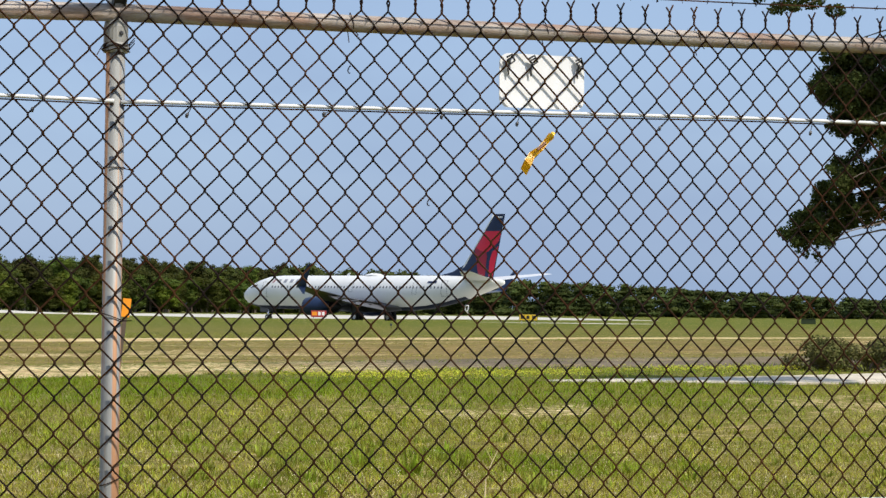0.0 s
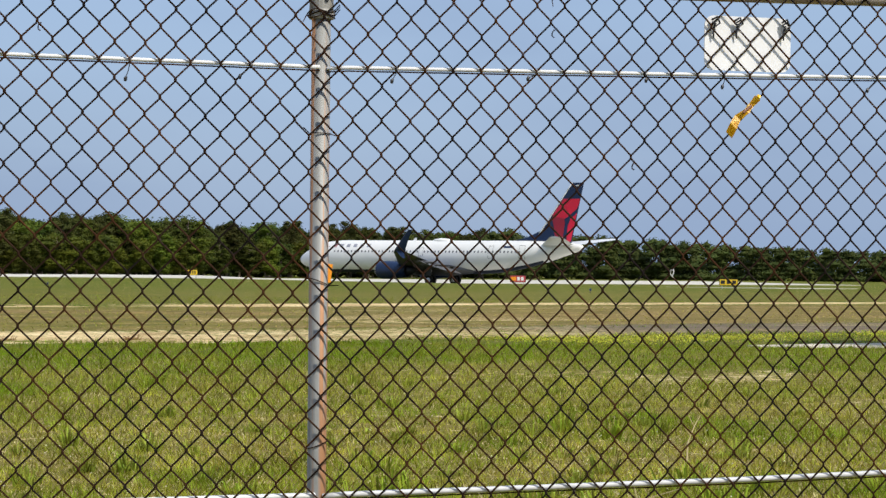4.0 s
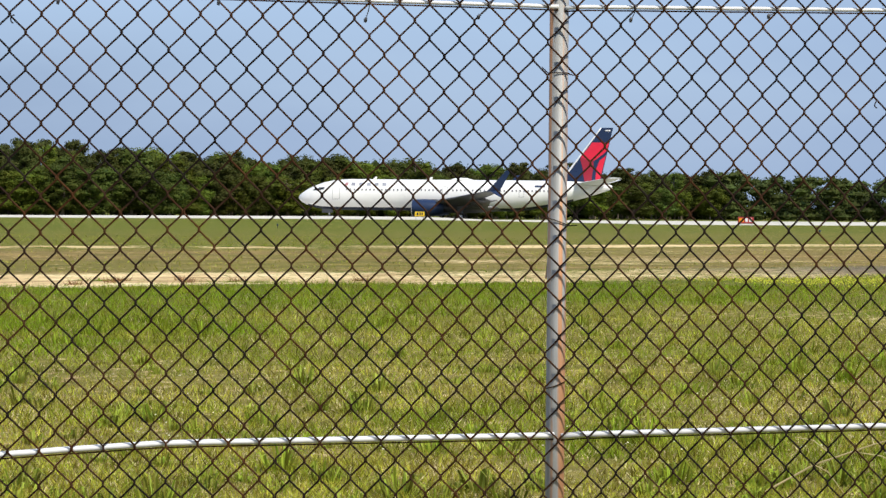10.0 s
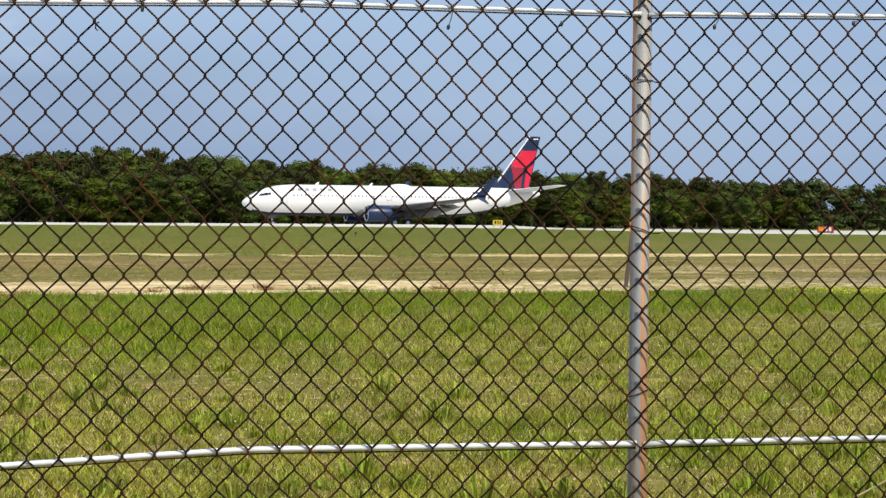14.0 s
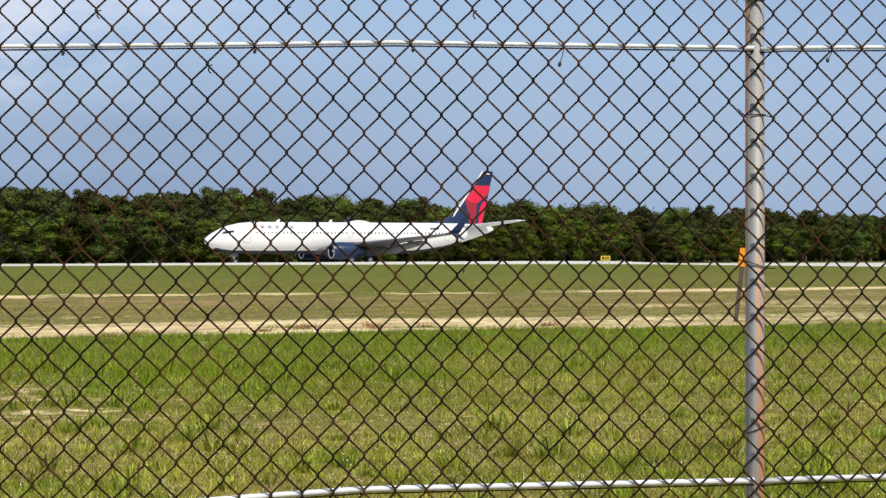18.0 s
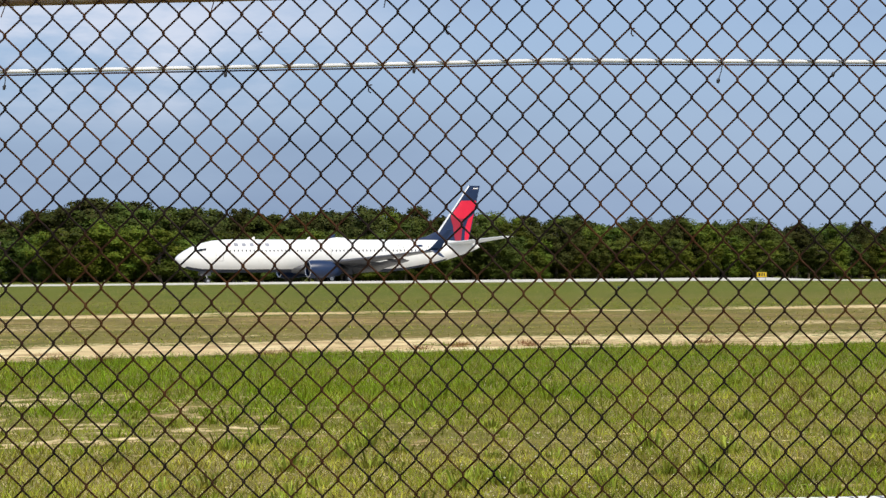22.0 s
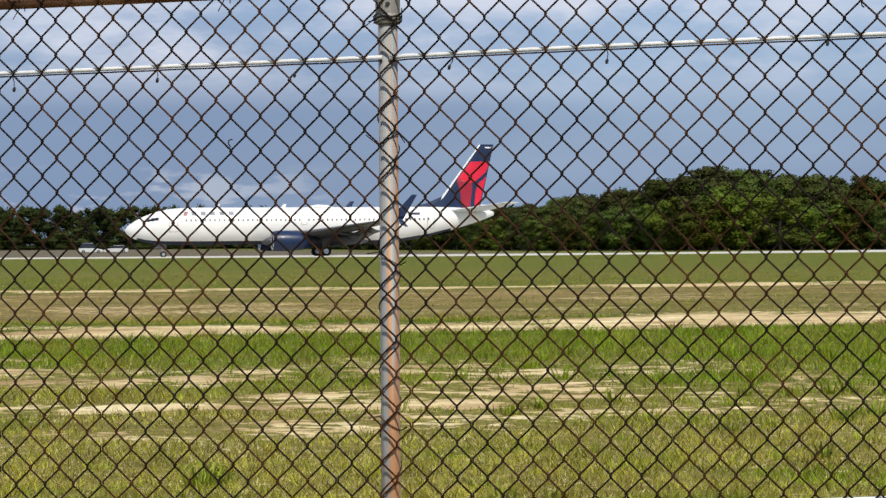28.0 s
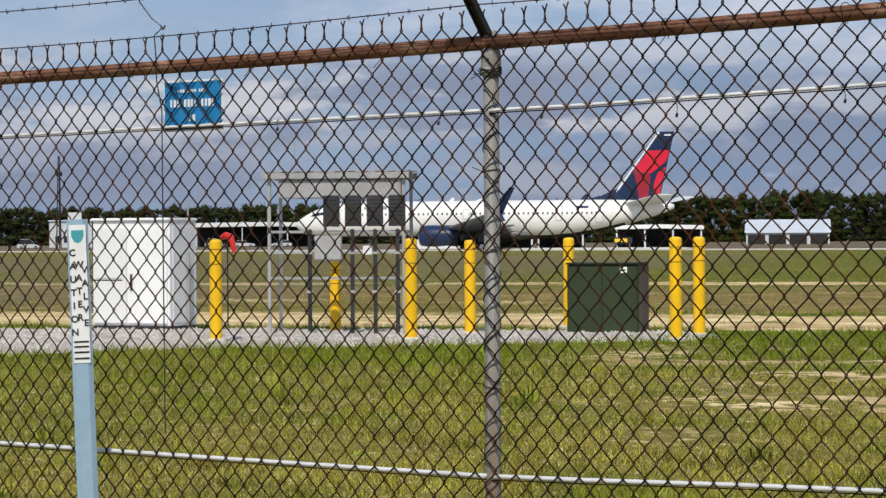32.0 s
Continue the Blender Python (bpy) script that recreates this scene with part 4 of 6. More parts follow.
def build_frame():
    for n, i in enumerate(POSTS):
        top = rail_z(i)
        post = part("post", tubed([(0, 0, -0.3), (0, 0, top - 0.06)], 0.0235, 20), M["galv"] if i > -50 else M["galv_worn"], fence, smooth=False)
        post.matrix_local = fence_pose(i, 0, 0.032)
        for f in post.data.polygons:
            f.use_smooth = len(f.vertices) == 4
        bm = bmesh.new()
        tube(bm, [(0, 0, top - 0.080), (0, 0, top - 0.075), (0, 0, top - 0.035), (0, 0, top - 0.020), (0, 0, top + 0.02), (0, 0, top + 0.035)], [0.0285, 0.0300, 0.0300, 0.0270, 0.0245, 0.018], 20)
        tube(bm, [(0, 0, top - 0.098), (0, 0, top - 0.093), (0, 0, top - 0.079), (0, 0, top - 0.074)], [0.0300, 0.0325, 0.0325, 0.0300], 20)
        cap = part("loop_cap", bm, M["galv_worn"], post, "dirty cast loop cap")
        part("bolt", tubed([(0.006, -0.029, top - 0.052), (0.006, -0.034, top - 0.052)], [0.006, 0.0045], 8), M["dark_metal"], post, "dark bolt head")
        bm = bmesh.new()
        for q in range(3):  # a knot of tie wire over the band
            turn = [(0.034 * math.cos(a), 0.034 * math.sin(a), top - 0.086 + 0.007 * (q - 1) + 0.004 * math.sin(3 * a + q)) for a in np.linspace(-3.3, 0.2, 14)]
            tube(bm, [(-0.03 - 0.012 * q, -0.03, top - 0.080 - 0.014 * q)] + turn + [(0.04, -0.026, top - 0.075 + 0.006 * q)], 0.0014, 5)
        part("tie_knot", bm, M["wire"], post)
        bm = bmesh.new()
        box(bm, -0.016, 0.016, -0.012, 0.0, 0, 0.46, 0.002)
        box(bm, -0.016, -0.012, -0.022, -0.012, 0, 0.46)
        box(bm, 0.012, 0.016, -0.022, -0.012, 0, 0.46)
        arm = part("barbed_wire_arm", bm, M["dark_metal"], post)
        arm.matrix_local = pose(0, 0.012, top + 0.0, 42)
        rng = random.Random(n)
        for z in (0.25, 0.62, 1.02, 1.42, top - 0.38):  # tie wires round the post
            bm = bmesh.new()
            tilt = rng.uniform(-0.02, 0.02)
            loop = [(0.0265 * math.cos(a), 0.0265 * math.sin(a), z + tilt * math.cos(a)) for a in np.linspace(-3.4, 0.3, 12)]
            loop = [(-0.05, -0.03, z + 0.012)] + loop + [(0.045, -0.022, z - 0.008)]
            part("tie_wire", tube(bm, loop, 0.0013, 5), M["wire"], post)
    # one wire is laced round the post the full height, in loose turns
    for i in (-36.8, -78.4):
        bm = bmesh.new()
        n = 150
        tube(bm, [(0.0262 * math.cos(k * 0.42), 0.0262 * math.sin(k * 0.42), 0.3 + k * (rail_z(i) - 0.55) / n) for k in range(n)], 0.0016, 5)
        lace = part("lacing_wire", bm, M["wire"], fence, smooth=True)
        lace.matrix_local = fence_pose(i, 0, 0.032)
    for a, b in zip(POSTS, POSTS[1:]):
        pa, pb = on_fence(a, rail_z(a), 0.021), on_fence(b, rail_z(b), 0.021)
        steps = [pa.lerp(pb, s / 8) + Vector((0, 0, -0.006 * math.sin(math.pi * s / 8))) for s in range(9)]
        rail = part("top_rail", tubed(steps, 0.0222, 18), M["rail"], fence, smooth=True)
        if a < -30:
            rail.data.materials[0] = M["rail_rust"]
        # wire ties of the rail
        for s in (0.13, 0.3, 0.47, 0.62, 0.8):
            c = pa.lerp(pb, s)
            bm = bmesh.new()
            ring = [c + Vector((0.004 * math.sin(q * 2), 0.0238 * math.cos(q), 0.0238 * math.sin(q))) for q in np.linspace(0, 6.6, 16)]
            ring = [c + Vector((-0.012, -0.028, -0.055))] + ring + [c + Vector((0.016, -0.02, -0.035))]
            part("rail_tie", tube(bm, ring, 0.0013, 5), M["wire"], fence)


build_frame()


def build_cables():
    for name, zf, r, y in (("upper_cable", cable_z, 0.0051, 0.0078), ("lower_cable", low_z, 0.0072, 0.0098)):
        for a, b in zip(POSTS, POSTS[1:]):
            pts = []
            i = a - 0.12
            while i > b + 0.12:
                pts.append(on_fence(i, zf(i) + 0.003 + 0.0004 * math.sin(i * 3.1), y))
                i -= 1.0
            pts.append(on_fence(b + 0.12, zf(b + 0.12), y))
            part(name, tubed(pts, r, 10), M["cable"], fence, "white plastic-sleeved cable laced along the mesh", smooth=True)
            # a thin dark wire draws the dark edge along the cable's underside
            pts2 = [p + Vector((0, 0.001, -r - 0.0035)) for p in pts]
            part("tension_wire", tubed(pts2, 0.0019, 5), M["wire"], fence, smooth=True)
    # hanging ends of the cable ties
    ends = [(2.5, -0.012, 0.026), (7.5, -0.024, 0.014), (11.5, 0.002, 0.012), (14.5, -0.006, 0.026), (20.5, -0.03, 0.03), (26.5, -0.004, 0.03), (-2.5, -0.027, 0.026), (-6.5, -0.010, 0.042),
            (-11.5, 0.006, 0.012), (-16.5, 0.0, 0.012), (-22.5, -0.002, 0.012), (-29.5, -0.001, 0.032), (-34.5, -0.012, 0.028), (-39.5, -0.024, 0.03), (-44.5, 0.001, 0.028), (-49.5, 0.004, 0.036),
            (-56.5, -0.018, 0.03), (-62.5, 0.002, 0.034), (-69.5, 0.001, 0.042), (-75.5, -0.012, 0.022), (-80.5, -0.012, 0.026), (-89.0, 0.0, 0.02)]
    for i, dx, dz in ends:
        a = on_fence(i, cable_z(i) - 0.002, -0.003)
        e = a + Vector((dx, 0, -dz))
        bm = bmesh.new()
        tube(bm, [a + Vector((0.002, 0.004, 0.012)), a + Vector((0, -0.004, 0)), a.lerp(e, 0.5) + Vector((0.002, 0, 0)), e], [0.0014, 0.0014, 0.0012, 0.0012], 5)
        tube(bm, [e + Vector((0.002, 0, 0.005)), e, e - Vector((0.001, 0, 0.007))], [0.0026, 0.0046, 0.0030], 6)
        part("cable_tie", bm, M["dark_metal"], fence)
    # knots and bent scraps of wire caught in the mesh
    for i, z in ((-9.4, 2.024), (-15.4, 2.027), (-21.4, 2.013), (-17.9, 1.888), (8.1, 2.06), (11.1, 1.73), (-42.0, 1.71), (-57.5, 1.36)):
        bm = bmesh.new()
        c = on_fence(i, z, -0.004)
        tube(bm, [c + Vector((0.005 * math.cos(q), 0.004 * math.sin(2 * q), 0.006 * math.sin(q) - 0.002 * q)) for q in np.linspace(0.6, 4.8, 12)], 0.0016, 5)
        part("wire_scrap", bm, M["wire"], fence)
    # barbed wire on the arms
    for s in (0.14, 0.29, 0.44):
        for a, b in zip(POSTS, POSTS[1:]):
            up, out_y = s * math.cos(radians(42)), 0.044 - s * math.sin(radians(42)) - 0.02
            bm = bmesh.new()
            pts = []
            for k in range(41):
                i = a + (b - a) * k / 40
                sag = 0.02 * math.sin(math.pi * k / 40)
                pts.append(on_fence(i, rail_z(i) + up - sag, out_y))
            tube(bm, pts, 0.0019, 5)
            for k in range(1, 40):
                p = pts[k]
                w = (k * 37 % 10) / 10
                d1 = Vector((0.004, math.cos(w * 6), math.sin(w * 6))) * 0.009
                d2 = Vector((-0.003, math.sin(w * 5), -math.cos(w * 5))) * 0.009
                tube(bm, [p - d1, p + d1], [0.0006, 0.0016], 4)
                tube(bm, [p - d2, p + d2], [0.0016, 0.0006], 4)
            part("barbed_wire", bm, M["wire"], fence)
    # the wire that hangs from the top strand down the mesh beside the blue sign
    bm = bmesh.new()
    i = -96.2
    c = on_fence(i, rail_z(i), -0.02)
    tube(bm, [c + Vector(p) for p in ((0.123, -0.15, 0.22), (0.115, -0.14, 0.19), (0.155, -0.125, 0.135), (0.19, -0.11, 0.105), (0.12, -0.08, 0.085), (0.055, -0.01, 0.02), (0.036, 0.01, -0.05), (0.058, 0.012, -0.15), (0.06, 0.012, -0.6), (0.065, 0.012, -1.2))], 0.0022, 6)
    for x, y, z in ((0.123, -0.15, 0.22), (0.19, -0.11, 0.105)):
        tube(bm, [c + Vector((x + 0.007 * math.cos(q), y + 0.007 * math.sin(q), z + 0.006 * math.sin(2 * q))) for q in np.linspace(0, 9, 16)], 0.0026, 5)
    part("loose_wire", bm, M["dark_metal"], fence)


build_cables()


def fence_signs():
    s = thing("blank_sign", fence_pose(15.46, 2.050, 0.009), "white blank sign board with curling tape, wired to the fence", "sign")
    w, h = 0.123, 0.071
    rr = 0.026
    outline = [(sx * (w - rr) + rr * math.cos(radians(a0 + q * 18)), sz * (h - rr) + rr * math.sin(radians(a0 + q * 18)))
               for sx, sz, a0 in ((1, 1, 0), (-1, 1, 90), (-1, -1, 180), (1, -1, 270)) for q in range(6)]
    bm = prism(bmesh.new(), outline, pose(0, 0.003, 0, 90), 0.003)
    part("board", bm, M["sign_white"], s)
    for x in (-0.10, -0.035, 0.10):
        bm = bmesh.new()
        tube(bm, [(x - 0.008, -0.010, 0.058), (x + 0.004, -0.018, 0.066), (x + 0.014, -0.014, 0.050), (x + 0.002, -0.016, 0.042), (x - 0.006, -0.012, 0.052), (x + 0.008, -0.014, 0.060)], 0.0028, 6)
        tube(bm, [(x + 0.002, -0.013, 0.05), (x - 0.003, -0.009, 0.030), (x - 0.001, -0.008, 0.012)], [0.003, 0.003, 0.002], 6)
        part("cable_tie", bm, M["dark_metal"], s, "black plastic tie")
    r = thing("warning_ribbon", fence_pose(15.3, 1.868, -0.004), "torn yellow plastic warning ribbon tied to the mesh", "ribbon")
    bm = bmesh.new()
    path = [(-0.047, 0.0, -0.058), (-0.040, -0.012, -0.035), (-0.024, -0.004, -0.012), (-0.004, -0.014, 0.004), (0.014, -0.004, 0.022), (0.028, -0.012, 0.040)]
    widths = [0.012, 0.013, 0.010, 0.008, 0.007, 0.010]
    top, low = [], []
    for (x, y, z), wd in zip(path, widths):
        top.append(bm.verts.new((x - wd * 0.6, y, z + wd * 0.7)))
        low.append(bm.verts.new((x + wd * 0.6, y - 0.006, z - wd * 0.7)))
    for k in range(len(path) - 1):
        bm.faces.new((top[k], low[k], low[k + 1], top[k + 1]))
    bmesh.ops.solidify(bm, geom=bm.faces[:], thickness=0.0012)
    part("strip", bm, M["tape"], r)
    part("knot", tubed([(0.018, -0.006, 0.028), (0.028, -0.016, 0.040), (0.036, -0.006, 0.046), (0.030, -0.002, 0.030)], [0.004, 0.008, 0.006, 0.004], 6), M["tape"], r)
    part("print", tubed([(-0.014, -0.0175, 0.0), (0.010, -0.0165, 0.020)], 0.0042, 5), M["tape_dark"], r, "faded brown print")
    b = thing("blue_sign", fence_pose(-93.88, 1.896, 0.012), "blue notice with rows of white lettering on the mesh", "sign")
    w, h = 0.126, 0.083
    part("board", boxed(-w, w, 0, 0.003, -h, h, bevel=0.001), M["sign_white"], b)
    part("face", boxed(-w + 0.006, w - 0.006, -0.002, -0.0005, -h + 0.006, h - 0.006), M["sign_blue"], b)
    # rows of lettering that cannot be read, one bar for each letter
    for z, x0, n, w1, t in ((0.048, -0.062, 12, 0.0072, 0.0050), (0.008, -0.094, 13, 0.0105, 0.0125), (-0.040, -0.016, 2, 0.0120, 0.0110)):
        for k in range(n):
            if n > 5 and k in (3, 8):
                continue
            x = x0 + k * w1 * 1.4
            q = 0.7 + 0.3 * ((k * 7) % 3) / 2
            part("text_bar", boxed(x, x + w1 * q, -0.004, -0.0025, z - t * (0.8 + 0.2 * q), z + t), M["sign_white"], b)


fence_signs()

# ---------------- airliner ----------------
NOSE = 21.2  # the main wheels stand at the airliner's origin, the nose points along +x
BODY = np.array([(0, 2.92, 0.04, 0.04), (0.15, 2.92, 0.30, 0.30), (0.5, 2.93, 0.62, 0.62), (1.1, 2.96, 0.97, 0.98), (2.0, 3.05, 1.31, 1.36), (3.2, 3.16, 1.60, 1.70), (4.6, 3.29, 1.79, 1.90), (6.5, 3.35, 1.88, 2.0),
                 (27.5, 3.35, 1.88, 2.0), (30, 3.45, 1.84, 1.9), (33, 3.72, 1.62, 1.63), (36, 4.08, 1.20, 1.22), (38.5, 4.38, 0.72, 0.76), (40, 4.54, 0.34, 0.4), (40.5, 4.58, 0.16, 0.2)])


def skin(s, a, out=0.0):
    """A point of the fuselage: s metres behind the nose, at angle a above the left side."""
    zc, hw, hh = (np.interp(s, BODY[:, 0], BODY[:, n]) for n in (1, 2, 3))
    return Vector((NOSE - s, (hw + out) * math.cos(a), zc + (hh + out) * math.sin(a)))


def level(s, z):
    """The angle at which the left side of the fuselage reaches height z."""
    zc, hh = np.interp(s, BODY[:, 0], BODY[:, 1]), np.interp(s, BODY[:, 0], BODY[:, 3])
    return math.asin(max(-1, min(1, (z - zc) / hh)))


def patch(bm, s0, s1, z0, z1, side, out=0.012, ns=4, nz=3, slant=0.0):
    """A thin panel on the skin; slant moves its upper edge back."""
    grid = [[None] * (nz + 1) for _ in range(ns + 1)]
    for i in range(ns + 1):
        for j in range(nz + 1):
            z = z0 + (z1 - z0) * j / nz
            s = s0 + (s1 - s0) * i / ns + slant * j / nz
            p = skin(s, level(s, z), out)
            grid[i][j] = bm.verts.new((p.x, p.y * side, p.z))
    for i in range(ns):
        for j in range(nz):
            bm.faces.new((grid[i][j], grid[i + 1][j], grid[i + 1][j + 1], grid[i][j + 1]))
    return bm


def airfoil(chord, thick, n=9):
    """An outline round a wing section: (distance behind the leading edge, height)."""
    xs = [(1 - math.cos(math.pi * k / n)) / 2 for k in range(n + 1)]
    t = lambda x: thick * chord * 5 * (0.2969 * math.sqrt(x) - 0.126 * x - 0.3516 * x * x + 0.2843 * x**3 - 0.1036 * x**4)
    up = [(x * chord, t(x) * 1.15) for x in xs]
    low = [(x * chord, -t(x) * 0.85) for x in xs[1:-1]][::-1]
    return up + low


def wing_surface(bm, stations, vertical=False):
    """Stations of (leading edge s, span, height, chord, thickness); spans go outward, or up for a fin."""
    rings = []
    for s, span, z, chord, th in stations:
        ring = []
        for dx, dz in airfoil(chord, th):
            ring.append(Vector((NOSE - s - dx, dz, z)) if vertical else Vector((NOSE - s - dx, span, z + dz)))
        rings.append(ring)
    return loft(bm, rings)


def wheel(name, r, w, parent, at):
    ob = part(name, loft(bmesh.new(), [[Vector((rr * math.cos(a), y, rr * math.sin(a))) for a in np.linspace(0, math.tau, 20, endpoint=False)]
                                       for y, rr in ((-w / 2, r * 0.8), (-w / 2 * 0.9, r * 0.95), (-w / 4, r), (w / 4, r), (w / 2 * 0.9, r * 0.95), (w / 2, r * 0.8))]), M["tyre"], parent)
    ob.location = at
    part("hub", tubed([(0, -w / 2 - 0.01, 0), (0, w / 2 + 0.01, 0)], r * 0.5, 14), M["bare"], ob)
    return ob


def build_airliner():
    jet = thing("airliner", pose(0, 0, 0), "white airliner with navy engines and red tail fin on the runway", "airplane")
    # fuselage and belly
    n = 40
    ss = sorted(set([*BODY[:, 0], *np.linspace(0, 6.5, 22), *np.linspace(27.5, 40.5, 22), *np.linspace(7, 27, 11)]))
    for name, mat, test in (("fuselage", M["white_paint"], lambda a: a), ("belly", M["belly_dark"], lambda a: not a)):
        bm = bmesh.new()
        rows = [[bm.verts.new(skin(s, -math.pi / 2 + math.tau * k / n)) for k in range(n)] for s in ss]
        for i in range(len(ss) - 1):
            for k in range(n):
                upper = 4 <= k < n - 4 or ss[i] < 1.2 or ss[i] > 35
                if test(upper):
                    bm.faces.new((rows[i][k], rows[i][(k + 1) % n], rows[i + 1][(k + 1) % n], rows[i + 1][k]))
        if name == "fuselage":
            bm.faces.new(rows[-1])
            bm.faces.new(rows[0][::-1])
        bmesh.ops.delete(bm, geom=[v for v in bm.verts if not v.link_faces], context="VERTS")
        bmesh.ops.recalc_face_normals(bm, faces=bm.faces)
        body = part(name, bm, mat, jet, "navy underside darkened for its shade" if name == "belly" else "glossy white fuselage", smooth=True)
        if name == "fuselage":
            fuselage = body
    # wing root fairing
    bm = bmesh.new()
    rings = []
    for s, hw, hh, zc in ((13.6, 0.3, 0.1, 1.75), (15.5, 1.8, 0.65, 1.85), (19, 2.15, 0.85, 1.9), (23, 2.1, 0.8, 1.9), (26, 1.2, 0.4, 1.8), (27.5, 0.3, 0.1, 1.75)):
        rings.append([Vector((NOSE - s, hw * math.cos(a), zc + hh * math.sin(a))) for a in np.linspace(0, math.tau, 20, endpoint=False)])
    part("wing_root_fairing", loft(bm, rings), M["wing_grey"], jet, smooth=True)
    for side in (1, -1):
        wing = part("wing", wing_surface(bmesh.new(), [(15.6, 1.2 * side, 2.1, 8.4, 0.13), (17.8, 4.8 * side, 2.45, 5.9, 0.12), (18.5, 6.0 * side, 2.58, 5.0, 0.115), (25.0, 16.9 * side, 3.75, 1.75, 0.10)]), M["wing_grey"], jet, "grey swept wing", smooth=False)
        # blended winglet
        bm = bmesh.new()
        rings = []
        for s, y, z, chord, tilt in ((25.0, 16.9, 3.75, 1.75, 0), (25.25, 17.25, 3.85, 1.6, 25), (25.6, 17.5, 4.15, 1.4, 55), (26.4, 17.72, 5.0, 1.05, 78), (27.6, 17.95, 6.3, 0.55, 80)):
            ct, st = math.cos(radians(tilt)), math.sin(radians(tilt))
            rings.append([Vector((NOSE - s - dx, (y - dz * st) * side, z + dz * ct)) for dx, dz in airfoil(chord, 0.1)])
        part("winglet", loft(bm, rings), M["navy"], wing, "navy upswept winglet")
        rings = [[Vector((NOSE - s - dx, (y + dz * 0.8) * side, z + dz * 0.6)) for dx, dz in airfoil(chord, 0.09)] for s, y, z, chord in ((25.6, 17.3, 3.85, 1.1), (26.1, 17.6, 3.5, 0.8), (26.9, 17.95, 3.05, 0.3))]
        part("lower_winglet", loft(bmesh.new(), rings), M["navy"], wing, "small navy blade below the wing tip")
        # flaps a little down, and their fairings
        bm = bmesh.new()
        loft(bm, [[Vector((NOSE - s - dx, y * side, z + dz - dx * 0.35)) for dx, dz in airfoil(ch, 0.12)] for s, y, z, ch in ((23.4, 2.3, 1.95, 1.9), (23.2, 5.8, 2.35, 1.6), (24.4, 11.5, 3.0, 1.1))])
        part("flap", bm, M["wing_grey"], wing)
        for y, s in ((4.0, 21.6), (7.0, 22.2), (10.0, 23.2)):
            z = 2.1 + (y - 1.2) * 0.105
            part("flap_track_fairing", tubed([(NOSE - s, y * side, z - 0.15), (NOSE - s - 0.8, y * side, z - 0.35), (NOSE - s - 2.0, y * side, z - 0.42), (NOSE - s - 3.0, y * side, z - 0.3)], [0.05, 0.22, 0.2, 0.04], 10), M["wing_grey"], wing, smooth=True)
        # engine
        front, mid_y, mid_z = 15.1, 4.83 * side, 1.68
        rings = []
        for s, r in ((0.12, 0.90), (0.0, 0.97), (0.07, 1.04), (0.55, 1.12), (1.6, 1.14), (3.0, 1.02), (4.1, 0.84), (4.1, 0.78)):
            rings.append([Vector((NOSE - front - s, mid_y + r * math.cos(a), mid_z + r * math.sin(a) * (0.94 if math.sin(a) < 0 else 1.0))) for a in np.linspace(0, math.tau, 28, endpoint=False)])
        engine = part("engine", loft(bmesh.new(), rings[2:], caps=False), M["navy"], jet, "navy blue engine nacelle", smooth=True)
        part("intake_lip", loft(bmesh.new(), [rings[0], rings[1], rings[2], [p + Vector((-0.14, 0, 0)) for p in rings[2]]], caps=False), M["bare"], engine, "polished metal intake lip", smooth=True)
        x0 = NOSE - front
        part("fan", tubed([(x0 - 0.47, mid_y, mid_z), (x0 - 0.62, mid_y, mid_z)], 0.93, 24), M["dark_metal"], engine)
        part("spinner", tubed([(x0 - 0.10, mid_y, mid_z), (x0 - 0.27, mid_y, mid_z), (x0 - 0.52, mid_y, mid_z)], [0.02, 0.16, 0.28], 16), M["bare"], engine)
        part("exhaust_cone", tubed([(x0 - 3.9, mid_y, mid_z), (x0 - 4.7, mid_y, mid_z), (x0 - 5.4, mid_y, mid_z)], [0.62, 0.5, 0.12], 20), M["dark_metal"], engine, smooth=True)
        part("pylon", boxed(x0 - 4.6, x0 - 1.0, mid_y - 0.16, mid_y + 0.16, 2.35, 2.80, bevel=0.08), M["wing_grey"], engine)
        # tailplane
        part("tailplane", wing_surface(bmesh.new(), [(35.2, 0.5 * side, 4.85, 4.3, 0.09), (40.0, 7.15 * side, 5.65, 1.7, 0.09)]), M["hangar"], jet, "pale grey tailplane")
        # main landing gear
        gear = part("main_gear", tubed([(0.1, 2.86 * side, 0.5), (0.05, 2.75 * side, 2.2)], [0.13, 0.16], 10), M["bare"], jet)
        tube_bm = tubed([(0, 2.45 * side, 0.56), (0, 3.27 * side, 0.56)], 0.09, 8)
        part("axle", tube_bm, M["dark_metal"], gear)
        for y in (2.5, 3.22):
            wheel("wheel", 0.56, 0.4, gear, (0, y * side, 0.56))
        part("gear_door", boxed(-0.4, 0.45, 3.35 * side - 0.03, 3.35 * side + 0.03, 1.0, 2.0, bevel=0.02), M["wing_grey"], gear)
    gear = part("nose_gear", tubed([(NOSE - 4.1, 0, 0.35), (NOSE - 3.9, 0, 1.7)], [0.09, 0.11], 10), M["bare"], jet)
    for y in (-0.2, 0.2):
        wheel("wheel", 0.35, 0.2, gear, (NOSE - 4.1, y, 0.35))
    for y in (-0.42, 0.42):
        part("gear_door", boxed(NOSE - 4.4, NOSE - 3.1, y - 0.02, y + 0.02, 0.98, 1.5, bevel=0.015), M["wing_grey"], gear)
    part("landing_light", tubed([(NOSE - 3.75, 0, 1.05), (NOSE - 3.68, 0, 1.05)], [0.09, 0.1], 12), M["bare"], gear)
